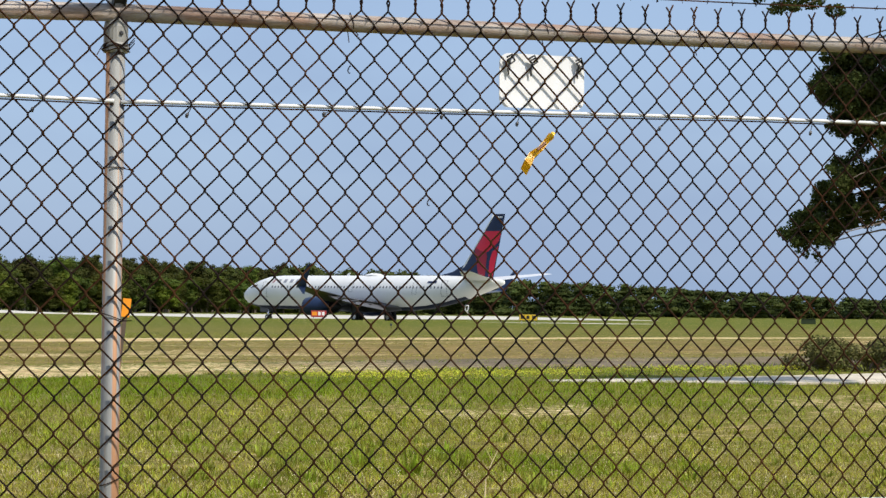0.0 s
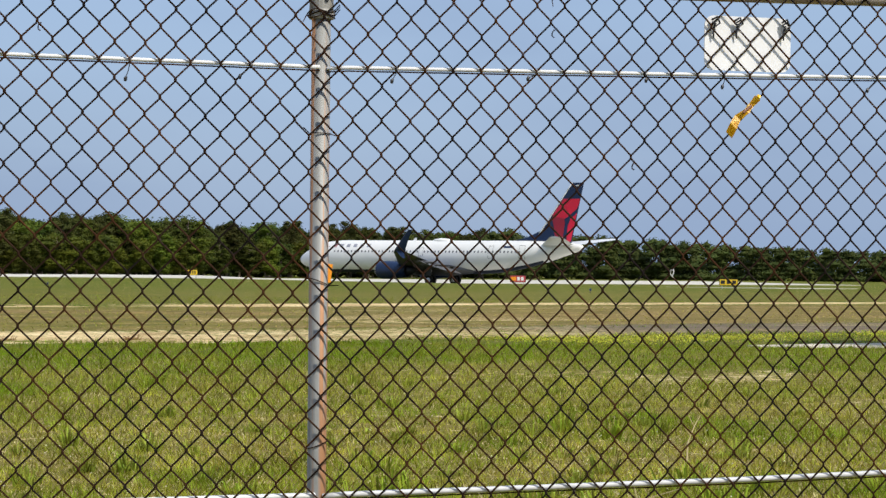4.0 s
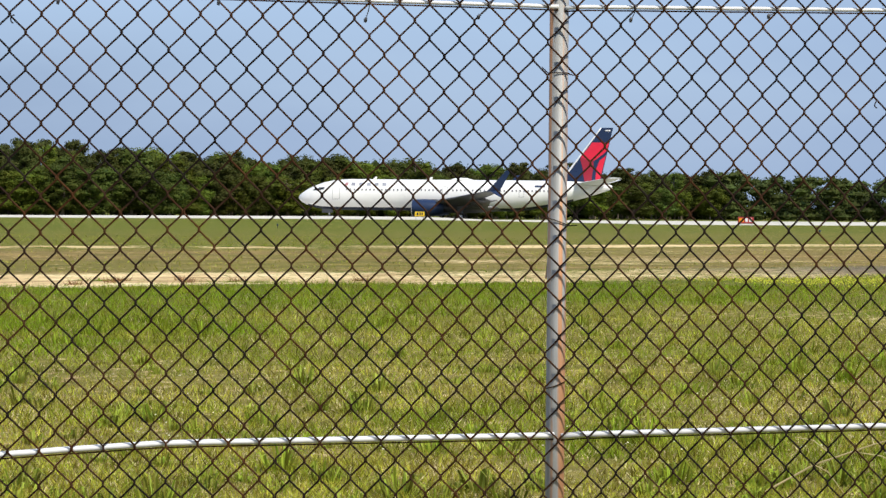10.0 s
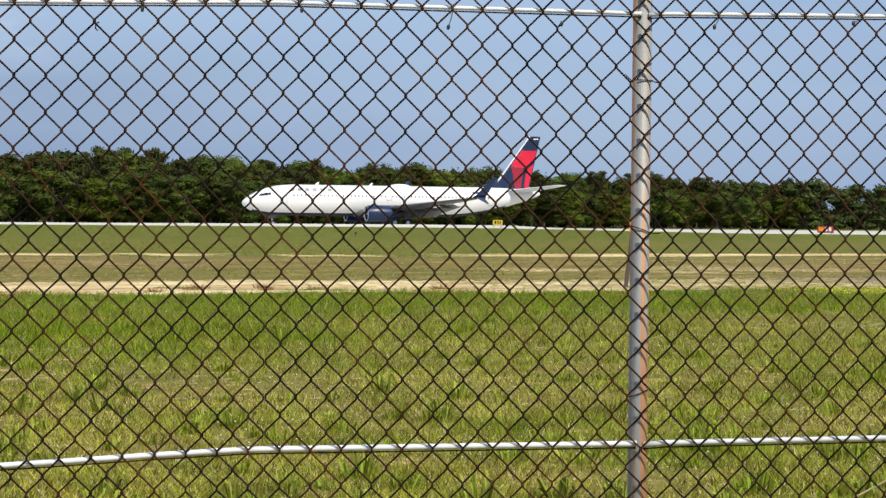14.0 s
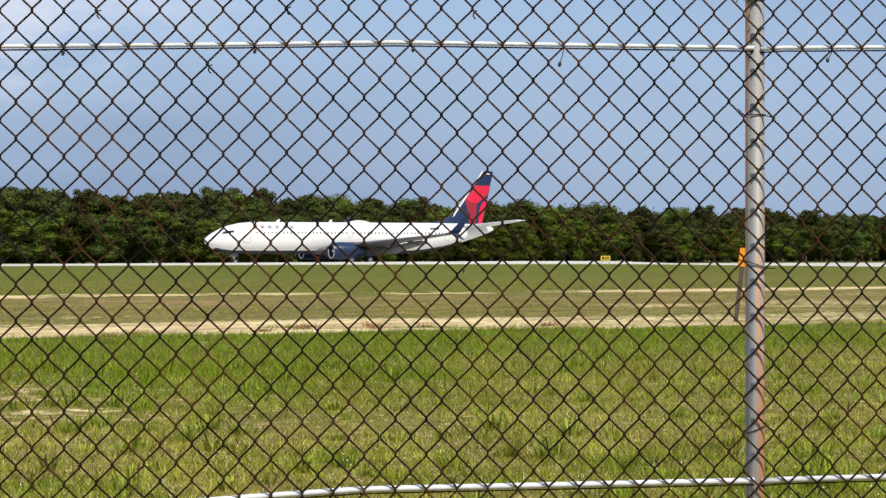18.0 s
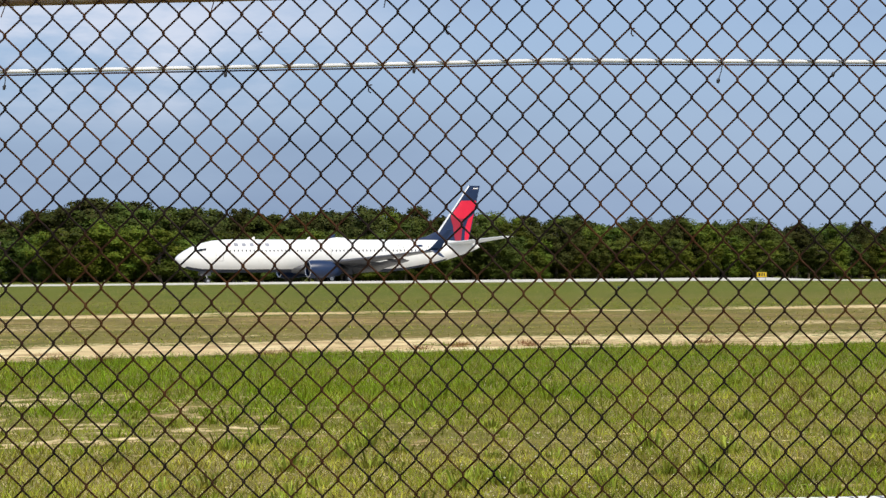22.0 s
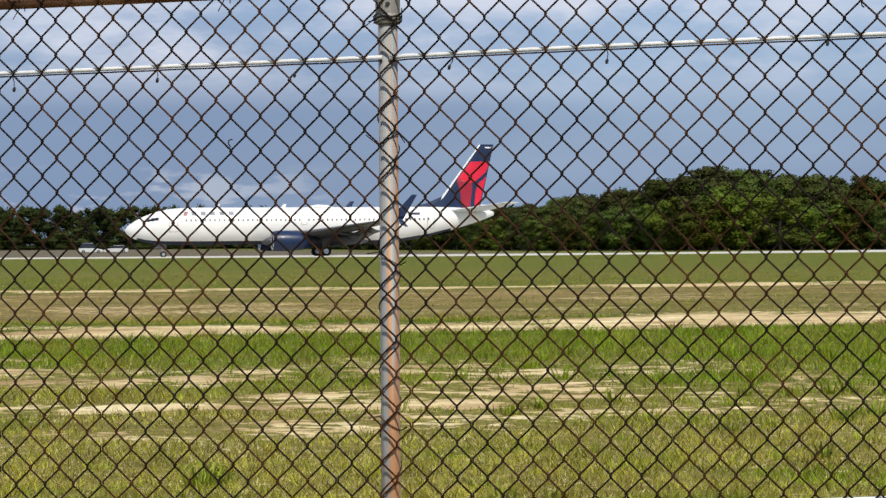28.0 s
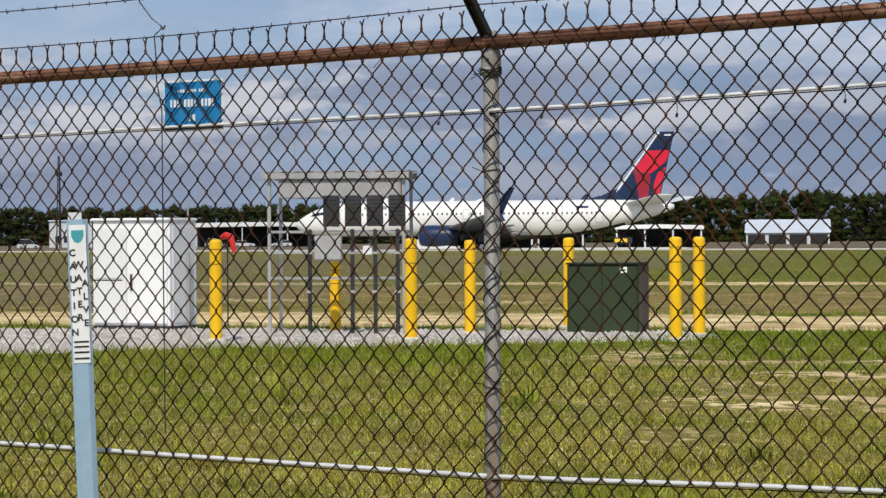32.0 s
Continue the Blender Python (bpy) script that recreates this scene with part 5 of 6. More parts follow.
    # fin
    fin = part("tail_fin", wing_surface(bmesh.new(), [(33.7, 0, 4.9, 5.2, 0.08), (39.05, 0, 12.2, 1.5, 0.09)], vertical=True), M["navy"], jet, "navy tail fin with a red panel")
    bm = bmesh.new()
    loft(bm, [[Vector((NOSE - s, y * w, z)) for y, z in ((1, z0), (0.25, z1), (-0.25, z1), (-1, z0))] for s, w, z0, z1 in ((31.0, 0.06, 5.15, 5.32), (33.0, 0.2, 5.05, 5.75), (34.8, 0.28, 5.0, 6.55), (36.2, 0.2, 5.0, 6.4))])
    part("dorsal_fillet", bm, M["navy"], fin)

    def fin_point(f, z, side):
        """A point on the fin's side at fraction f of its chord."""
        k = (z - 4.9) / 7.3
        le, ch, th = 33.7 + 5.35 * k, 5.2 - 3.7 * k, 0.08 + 0.01 * k
        t = th * ch * 5 * (0.2969 * math.sqrt(f) - 0.126 * f - 0.3516 * f * f + 0.2843 * f**3 - 0.1036 * f**4)
        return Vector((NOSE - le - f * ch, side * (t * 1.16 + 0.015), z))

    def fin_panel(name, strip, mat, side, label):
        """Rows of (height, front fraction, rear fraction)."""
        bm = bmesh.new()
        rows = []
        for z, a, b in strip:
            rows.append([bm.verts.new(fin_point(a + (b - a) * j / 6, z, side)) for j in range(7)])
        for r, q in zip(rows, rows[1:]):
            for j in range(6):
                bm.faces.new((r[j], r[j + 1], q[j + 1], q[j]))
        part(name, bm, mat, fin, label)

    for side in (1, -1):
        upper = [(10.3, 0.09, 0.97), (9.6, 0.09, 0.97), (9.1, 0.06, 0.93), (8.4, 0.05, 0.73), (8.15, 0.29, 0.66), (7.95, 0.57, 0.60)]
        lower = [(8.4, 0.05, 0.06), (8.15, 0.08, 0.28), (8.0, 0.12, 0.56), (7.5, 0.24, 0.645), (7.0, 0.35, 0.68), (6.1, 0.48, 0.725), (5.25, 0.60, 0.77)]
        rear = [(8.6, 0.95, 0.975), (8.4, 0.92, 0.975), (8.0, 0.79, 0.975), (7.0, 0.78, 0.975), (6.0, 0.83, 0.975), (5.25, 0.87, 0.975)]
        fin_panel("red_panel", upper, M["red"], side, "bright red paint")
        fin_panel("red_panel", lower, M["deep_red"], side, "deep red paint")
        fin_panel("red_panel", rear, M["red"], side, "bright red paint")
        bm = bmesh.new()
        v = [bm.verts.new(fin_point(f, z, side)) for f, z in ((0.45, 11.78), (0.85, 11.78), (0.85, 11.92), (0.45, 11.92))]
        bm.faces.new(v)
        part("fin_marking", bm, M["white_paint"], fin, "small white bar")
    # white enamel stands in for the sky reflected in the bare metal edge
    le = [Vector((NOSE - 33.7 - 5.35 * k + 0.02, 0, 4.9 + 7.3 * k)) for k in np.linspace(0.14, 0.995, 12)]
    part("leading_edge", tubed(le, [0.13 - 0.004 * k for k in range(12)], 8), M["cabinet"], fin, "leading edge made white for its sky sheen", smooth=True)
    # windows, doors, titles
    first = None
    k = 0
    for side in (1, -1):
        s = 6.4
        while s < 33.2:
            if abs(s - 19.1) > 0.2:
                bm = bmesh.new()
                pts = []
                for q in np.linspace(0, math.tau, 10, endpoint=False):
                    pts.append((0.095 * math.copysign(abs(math.cos(q)) ** 0.7, math.cos(q)), 0.14 * math.copysign(abs(math.sin(q)) ** 0.7, math.sin(q))))
                a = level(s, 3.98)
                if first is None or s > 27.4:
                    vs = [bm.verts.new((x, 0, z)) for x, z in pts]
                    bm.faces.new(vs)
                    w = part("cabin_window", bm, M["cabin_glass"], fuselage)
                    first = first or w
                else:
                    bm.free()
                    w = new("cabin_window", first.data)
                    w.parent = fuselage
                p = skin(s, a, 0.012)
                w.matrix_local = pose(p.x, p.y * side, p.z, math.degrees(a) * side, 0, 0)
            s += 0.508
        for s0, s1, z0, z1 in ((4.6, 5.5, 2.75, 4.55), (32.7, 33.45, 3.0, 4.75), (18.8, 19.4, 3.45, 4.45), (28.6, 29.2, 3.2, 4.7)):
            bm = bmesh.new()
            corners = [(s0, z0), (s1, z0), (s1, z1), (s0, z1), (s0, z0)]
            pts = []
            for (sa, za), (sb, zb) in zip(corners, corners[1:]):
                for q in range(5):
                    sq, zq = sa + (sb - sa) * q / 5, za + (zb - za) * q / 5
                    p = skin(sq, level(sq, zq), 0.005)
                    pts.append((p.x, p.y * side, p.z))
            part("door_outline", tube(bm, pts + [pts[0]], 0.018, 5), M["wing_grey"], fuselage)
        # the airline's title as plain blocks, with a small red mark before it
        for q in range(5):
            s0 = 7.0 + q * 1.0
            part("title_block", patch(bmesh.new(), s0, s0 + 0.5, 4.48, 4.88, side, slant=0.0), M["title_grey"], fuselage, "grey title lettering as a plain block")
        part("title_mark", patch(bmesh.new(), 6.1, 6.5, 4.45, 4.88, side, slant=0.15), M["title_red"], fuselage, "small faded red mark")
        part("registration", patch(bmesh.new(), 30.6, 31.9, 4.45, 4.7, side), M["navy"], fuselage, "small dark bar of marking")
        for s0, s1, z0, z1, sl in ((1.95, 2.5, 3.82, 4.1, 0.3), (2.58, 3.05, 3.88, 4.22, 0.18), (3.12, 3.45, 3.95, 4.25, 0.1)):
            part("cockpit_window", patch(bmesh.new(), s0, s1, z0, z1, side, slant=sl), M["glass_dark"], fuselage)
    # aerials and the dome on the back
    bm = bmesh.new()
    loft(bm, [[Vector((NOSE - s, w * math.cos(a), 5.28 + h * math.sin(a))) for a in np.linspace(0, math.pi, 9)] for s, w, h in ((19.6, 0.1, 0.03), (20.1, 0.45, 0.25), (20.9, 0.6, 0.36), (21.9, 0.5, 0.3), (22.8, 0.1, 0.03))])
    part("antenna_dome", bm, M["white_paint"], fuselage, smooth=True)
    for s in (9.6, 16.8):
        part("blade_aerial", prism(bmesh.new(), [(0, 0), (0.5, 0), (0.62, 0.36), (0.36, 0.36)], Matrix(((-1, 0, 0, NOSE - s), (0, 0, 1, 0), (0, 1, 0, 5.33), (0, 0, 0, 1))), 0.03), M["white_paint"], fuselage)
    return jet


airliner = build_airliner()

# ---------------- trees ----------------
def leaf_cloud(rng, lobes, count, size, loose=1.0):
    """Small leaf clumps near the skin of several lobes (centre, radii); arrays of corners and quads."""
    vol = np.array([r[0] * r[1] * r[2] for _, r in lobes]) ** 0.67
    which = rng.choice(len(lobes), count, p=vol / vol.sum())
    c = np.array([l[0] for l in lobes])[which]
    r = np.array([l[1] for l in lobes])[which]
    d = rng.normal(size=(count, 3))
    d /= np.linalg.norm(d, axis=1, keepdims=True)
    p = c + d * r * (0.4 + 0.62 * rng.rand(count, 1) ** 0.7)
    s = size * (0.6 + 0.7 * rng.rand(count, 1))
    a = np.cross(d + 0.9 * loose * rng.normal(size=(count, 3)), rng.normal(size=(count, 3)))
    a /= np.linalg.norm(a, axis=1, keepdims=True)
    b = np.cross(a, d + 0.7 * loose * rng.normal(size=(count, 3)))
    b /= np.linalg.norm(b, axis=1, keepdims=True)
    v = np.stack([p - a * s, p + b * s * 0.8, p + a * s, p - b * s * 0.8], 1)
    v[:, 1] += d * s * 0.35
    return v


def quads(v):
    return v.reshape(-1, 3), np.arange(len(v) * 4).reshape(-1, 4)


def hearts(rng, lobes, size):
    """The dense twigs and leaves inside the lobes, as rough four-sided clumps that close the crown."""
    out = []
    for c, r in lobes:
        ring = [np.array((math.cos(a), math.sin(a), 0)) for a in np.arange(4) * math.pi / 2 + rng.rand()]
        top, low = np.array((0, 0, 1.0)), np.array((0, 0, -1.0))
        pts = [c + p * r * size * rng.uniform(0.75, 1.0) for p in (*ring, top, low)]
        for k in range(4):
            a, b2 = pts[k], pts[(k + 1) % 4]
            out += [(a, (a + b2) / 2, b2, pts[4]), (b2, (a + b2) / 2, a, pts[5])]
    return np.array(out)


def tree_kind(seed, height, pine):
    """One tree: a tapered trunk with limbs, and a crown of leaf clumps in uneven lobes."""
    rng = np.random.RandomState(seed)
    h = height
    top = [(0, 0, -0.3)]
    x = y = 0
    for k in range(1, 6):
        x, y = x + rng.normal() * 0.12, y + rng.normal() * 0.12
        top.append((x, y, h * 0.17 * k))
    bm = tube(bmesh.new(), top, [0.22 * (1 - 0.15 * k) * h / 11 for k in range(6)], 7)
    lobes = []
    n = 20 if pine else 26
    for k in range(n):
        q = (k + rng.rand()) / n
        f = 0.30 + 0.62 * q if pine else 0.10 + 0.76 * q
        wide = 2.9 * math.sqrt(max(0.2, 1 - ((f - 0.45) / 0.58) ** 2)) if pine else 3.0 * math.sqrt(max(0.12, 1 - ((f - 0.5) / 0.52) ** 2))
        ang = k * 2.4 + rng.rand()
        out = wide * (0.25 + 0.55 * rng.rand())
        c = (math.cos(ang) * out, math.sin(ang) * out, h * f)
        rr = wide * (0.32 + 0.30 * rng.rand()) if pine else 0.85 + 0.95 * rng.rand() ** 1.2
        lobes.append((np.array(c), np.array((rr, rr, rr * (0.68 if pine else 0.78)))))
        tube(bm, [(0, 0, h * f * 0.86), (c[0] * 0.55, c[1] * 0.55, h * f * 0.95), c], [0.07, 0.05, 0.02], 4)
    return bm, hearts(rng, lobes, 0.78), leaf_cloud(rng, lobes, 8200, 0.125, 0.55)


SKYLINE = np.array([(-38, 20), (-32, 27), (-30, 36), (-28, 43), (-25, 52), (-22, 66), (-20, 71), (-16, 84), (-12, 95), (-8, 101), (-5, 112), (-2, 122), (0, 130), (1, 121), (2.5, 125), (4, 143), (5, 138), (6, 114), (7.5, 97), (9, 82), (11, 68), (13, 55), (16, 70), (20, 72), (25, 80), (30, 86), (34, 74), (40, 68), (46, 64), (54, 60)])
DEPTH = np.array([(-38, 680), (-30, 600), (-25, 580), (-20, 560), (-16, 500), (-12, 430), (-5, 365), (5, 350), (9, 390), (13, 520), (16, 800), (54, 850)])


def tree_line():
    kinds = []
    for k, (h, pine) in enumerate(((11, True), (12.5, True), (10, False), (11.5, False), (10.5, False), (9.5, True), (12, False), (11, True))):
        bm, core, v = tree_kind(60 + k, h, pine)
        t = thing("tree", pose(0, -30, -60), "dark green pine at the wood's edge" if pine else "dense green broadleaf tree at the wood's edge", "tree", "trees behind the runway")
        part("trunk", bm, M["bark"], t)
        verts, faces = quads(np.concatenate((core, v)))
        crown = from_arrays("crown", verts, faces, M["pine" if pine else "leaf"], t)
        kinds.append((t, h))
    rng = random.Random(8)
    used = set()
    b = -19.0
    while b < 12.8:
        d0 = np.interp(b, DEPTH[:, 0], DEPTH[:, 1])
        for row in range(3):
            d = d0 + row * 7 + rng.uniform(-3, 3)
            bb = b + rng.uniform(-0.25, 0.25)
            e = np.interp(bb, SKYLINE[:, 0], SKYLINE[:, 1]) * (rng.uniform(1.0, 1.06 if b > 2 else 1.13) if rng.random() < 0.35 else rng.uniform(0.86 if b > 2 else 0.83, 1.0)) * (0.68 if row == 0 else 1.0)
            want = e * d / 4166 + 1.45
            n = rng.choice((2, 3, 4, 6) if row == 0 or rng.random() < 0.45 else (0, 1, 5, 7))
            t, h = kinds[n]
            p = bearing(bb, d)
            s = want / (h * 1.03)
            wide = s * (rng.uniform(1.15, 1.8) if b > 2 or row == 0 else rng.uniform(0.9, 1.45))
            m = pose(p.x, p.y, 0, 0, 0, rng.uniform(0, 360)) @ Matrix.Diagonal((wide, wide * rng.uniform(0.85, 1.15), s, 1))
            if n not in used:
                used.add(n)
                t.matrix_world = m
            else:
                c = copy_thing(t, pose(0, 0, 0))
                c.matrix_world = m
        b += math.degrees(3.3 / d0)


def far_woods():
    """The woods further off."""
    # each stretch takes its sun or shade from its material's colour
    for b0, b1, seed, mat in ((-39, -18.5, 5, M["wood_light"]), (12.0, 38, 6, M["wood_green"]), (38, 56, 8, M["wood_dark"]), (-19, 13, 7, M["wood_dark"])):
        rng = np.random.RandomState(seed)
        lobes_v, trunks = [], []
        b = b0
        while b < b1:
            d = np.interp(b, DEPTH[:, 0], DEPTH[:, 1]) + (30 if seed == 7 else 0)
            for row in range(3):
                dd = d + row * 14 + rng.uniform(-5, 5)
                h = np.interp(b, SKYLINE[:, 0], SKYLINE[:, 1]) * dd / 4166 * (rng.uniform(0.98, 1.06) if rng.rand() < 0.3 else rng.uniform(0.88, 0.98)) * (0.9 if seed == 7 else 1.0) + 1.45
                p = np.array(bearing(b + rng.uniform(-0.1, 0.1), dd))
                lobes = [(p + np.array((rng.normal() * 1.8, rng.normal() * 1.8, h * f)), np.array((3.5 - 1.5 * f, 3.5 - 1.5 * f, h * 0.13)) * rng.uniform(0.75, 1.15)) for f in (0.06, 0.2, 0.34, 0.48, 0.62, 0.76, 0.87)]
                lobes_v.append(hearts(rng, lobes, 0.9))
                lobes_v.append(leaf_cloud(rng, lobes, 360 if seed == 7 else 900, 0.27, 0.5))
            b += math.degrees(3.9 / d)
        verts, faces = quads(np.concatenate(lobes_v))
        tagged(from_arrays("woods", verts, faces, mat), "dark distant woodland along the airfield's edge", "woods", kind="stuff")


def near_tree():
    """The tree whose branches hang beyond the fence, and the bush under it."""
    rng = np.random.RandomState(17)
    base = bearing(-35.3, 47)
    t = thing("tree", pose(base.x, base.y, 0), "leafy dark green tree with drooping branches beside the fence", "tree")
    bm = tube(bmesh.new(), [(0, 0, -0.3), (0.1, 0, 1.5), (0.0, 0.1, 3.5), (-0.2, 0, 5.5), (0, 0, 8)], [0.32, 0.26, 0.21, 0.16, 0.06], 10)
    to_left = Vector((-math.cos(radians(-36.2)), -math.sin(radians(-36.2)), 0))  # towards the open field as seen from the fence
    lobes = []

    def lobe(left, z, rx, rz, back=0.0):
        c = to_left * left + Vector((to_left.y, -to_left.x, 0)) * back
        lobes.append((np.array((c.x, c.y, z)), np.array((rx, rx, rz))))
        if len(lobes) % 6:
            return
        tube(bm, [(0, 0, min(z + 0.3, 7.6)), (c.x * 0.5, c.y * 0.5, z + 0.45), (c.x * 0.85, c.y * 0.85, z + 0.2), (c.x, c.y, z)], [0.03, 0.02, 0.010, 0.004], 5)

    # the crown overhead
    for k in range(130):
        left, z = rng.uniform(0.9, 3.05), rng.uniform(5.0, 6.75)
        if left > 2.65 - 0.5 * abs(z - 5.9) + 0.25 * rng.rand():
            continue
        r = rng.uniform(0.16, 0.34)
        lobe(left, z, r, r * 0.85, rng.normal() * 0.6)
    for k in range(24):
        r = rng.uniform(0.4, 0.8)
        lobe(rng.uniform(-1.6, 0.9), rng.uniform(4.6, 8.4), r, r * 0.8, rng.normal() * 0.8)
    # the bough that droops outwards and thins to its tip
    for k in range(130):
        f = rng.rand() ** 0.85
        half = 0.72 * (1 - f) ** 0.7 + 0.12
        side = rng.uniform(-1, 1) * half
        left, z = 1.1 + 2.25 * f + 0.57 * side, 4.72 - 1.8 * f + 0.82 * side
        r = rng.uniform(0.13, 0.27) * (1.15 - 0.55 * f)
        lobe(left, z, r, r * 0.85, rng.normal() * 0.4)
    # small twigs hanging along its lower side, and a spray at the top
    for k in range(36):
        f = rng.rand()
        lobe(1.2 + 2.0 * f + rng.normal() * 0.12, 3.75 - 1.15 * f + rng.normal() * 0.12, 0.09, 0.15, rng.normal() * 0.3)
    for left, z, r in ((3.95, 7.70, 0.16), (3.70, 7.62, 0.20), (3.39, 7.67, 0.28), (2.95, 7.74, 0.3), (2.48, 7.51, 0.22), (3.2, 7.45, 0.12)):
        lobe(left, z, r, r * 0.7, rng.normal() * 0.3)
    part("trunk", bm, M["bark"], t)
    verts, faces = quads(leaf_cloud(rng, lobes, 130000, 0.033))
    from_arrays("crown", verts, faces, M["oak_leaf"], t)
    base = bearing(-33.1, 59)
    bush = thing("bush", pose(base.x, base.y, 0), "low rounded green bush in dry grass", "bush")
    lobes = [(np.array((x, rng.normal() * 0.7, 0.16 + (0.6 - 0.16 * abs(x)) * rng.rand())), np.array((0.40, 0.40, 0.27)) * rng.uniform(0.5, 1.2)) for x in rng.normal(size=26) * 0.95]
    bm = bmesh.new()
    for c, _ in lobes:
        tube(bm, [(0, 0, -0.1), c * 0.5, c], [0.02, 0.014, 0.005], 4)
    part("stems", bm, M["bark"], bush)
    verts, faces = quads(leaf_cloud(rng, lobes, 15000, 0.035))
    from_arrays("foliage", verts, faces, M["bush_leaf"], bush)


tree_line()
far_woods()
near_tree()


# ---------------- utility compound ----------------
def bollards():
    b = thing("bollard", pose(-19.66, 21.97, 0), "yellow steel bollard standing in gravel", "bollard", "bollards round the cabinets")
    h = 1.48
    part("pipe", tubed([(0, 0, -0.2), (0, 0, h - 0.04), (0, 0, h - 0.015), (0, 0, h)], [0.088, 0.088, 0.08, 0.045], 20), M["yellow"], b)
    for z in (h - 0.15, h - 0.36):
        part("band", tubed([(0, 0, z), (0, 0, z + 0.012)], 0.0895, 20), M["tape_dark"], b, "thin dark seam")
    part("footing", tubed([(0, 0, -0.1), (0, 0, 0.05), (0, 0, 0.07)], [0.15, 0.15, 0.1], 16), M["concrete"], b, "rounded concrete footing")
    for x, y, z in ((-20.19, 23.40, 0), (-23.85, 22.61, -0.03), (-22.85, 19.99, 0.0), (-25.0, 18.23, 0.0), (-26.4, 22.36, -0.36), (-23.6, 24.85, 0.0)):
        copy_thing(b, pose(x, y, z, 0, 0, 30 * x))


def green_transformer():
    g = thing("transformer_box", pose(-22.83, 23.73, -0.06, 0, 0, 24), "dark green pad-mounted transformer box on gravel", "transformer")
    w, d, h = 1.12, 0.95, 1.15
    part("base", boxed(-0.03, w + 0.03, -0.03, d + 0.03, -0.1, 0.02), M["concrete"], g)
    part("body", boxed(0, w, 0.03, d, 0.02, h - 0.03, bevel=0.012), M["box_green"], g)
    part("door", boxed(0.02, w * 0.5 - 0.004, 0, 0.03, 0.05, h - 0.06, bevel=0.006), M["box_green"], g)
    part("door", boxed(w * 0.5 + 0.004, w - 0.02, 0, 0.03, 0.05, h - 0.06, bevel=0.006), M["box_green"], g)
    part("lid", boxed(-0.015, w + 0.015, -0.01, d + 0.015, h - 0.03, h, bevel=0.01), M["box_green"], g)
    part("side_panel", boxed(w, w + 0.015, 0.1, d - 0.08, 0.08, h - 0.12, bevel=0.004), M["box_rust"], g, "faded brown side panel")
    part("label", boxed(0.84, 0.95, -0.006, 0.001, h - 0.16, h - 0.07), M["sign_white"], g, "white warning label")
    part("line_of_text", boxed(0.86, 0.93, -0.008, -0.006, h - 0.125, h - 0.105), M["box_green"], g)


def white_cabinet():
    c = thing("equipment_cabinet", pose(-28.92, 21.12, -0.03, 0, 0, 13), "tall white metal equipment cabinet with two doors on gravel", "cabinet")
    w, d, h = 1.5, 0.85, 1.87
    part("plinth", boxed(-w + 0.02, -0.02, 0.02, d - 0.02, -0.1, 0.10), M["dark_metal"], c)
    part("body", boxed(-w, 0, 0.03, d, 0.10, h - 0.05, bevel=0.012), M["cabinet"], c)
    part("roof", boxed(-w - 0.02, 0.02, -0.02, d + 0.02, h - 0.05, h, bevel=0.015), M["cabinet"], c)
    for x0, x1 in ((-w + 0.03, -w * 0.55), (-w * 0.53, -0.04)):
        door = part("door", boxed(x0, x1, 0, 0.03, 0.14, h - 0.17, bevel=0.006), M["cabinet"], c)
    part("handle", boxed(-w * 0.5 + 0.02, -w * 0.5 + 0.05, -0.04, 0.0, 0.68, 0.95, bevel=0.006), M["dark_metal"], c)
    part("vent_panel", boxed(-w + 0.08, -w * 0.6, -0.012, 0.0, 0.88, h - 0.2, bevel=0.004), M["cabinet"], c)
    # dark strip painted as the shadow line under the vent panel
    part("shadow_gap", boxed(-w + 0.05, -w * 0.6, -0.004, 0.002, 0.84, 0.86), M["dark_metal"], c)
    part("side_door", boxed(0.0, 0.012, 0.12, d - 0.12, 0.15, h - 0.15, bevel=0.004), M["cabinet"], c)
    part("conduit", tubed([(0.06, 0.5, 0), (0.06, 0.5, 1.3)], 0.025, 10), M["galv_clean"], c)
    part("whip_aerial", tubed([(-0.1, d - 0.1, h), (-0.1, d - 0.1, h + 0.28)], 0.012, 8), M["galv_clean"], c)


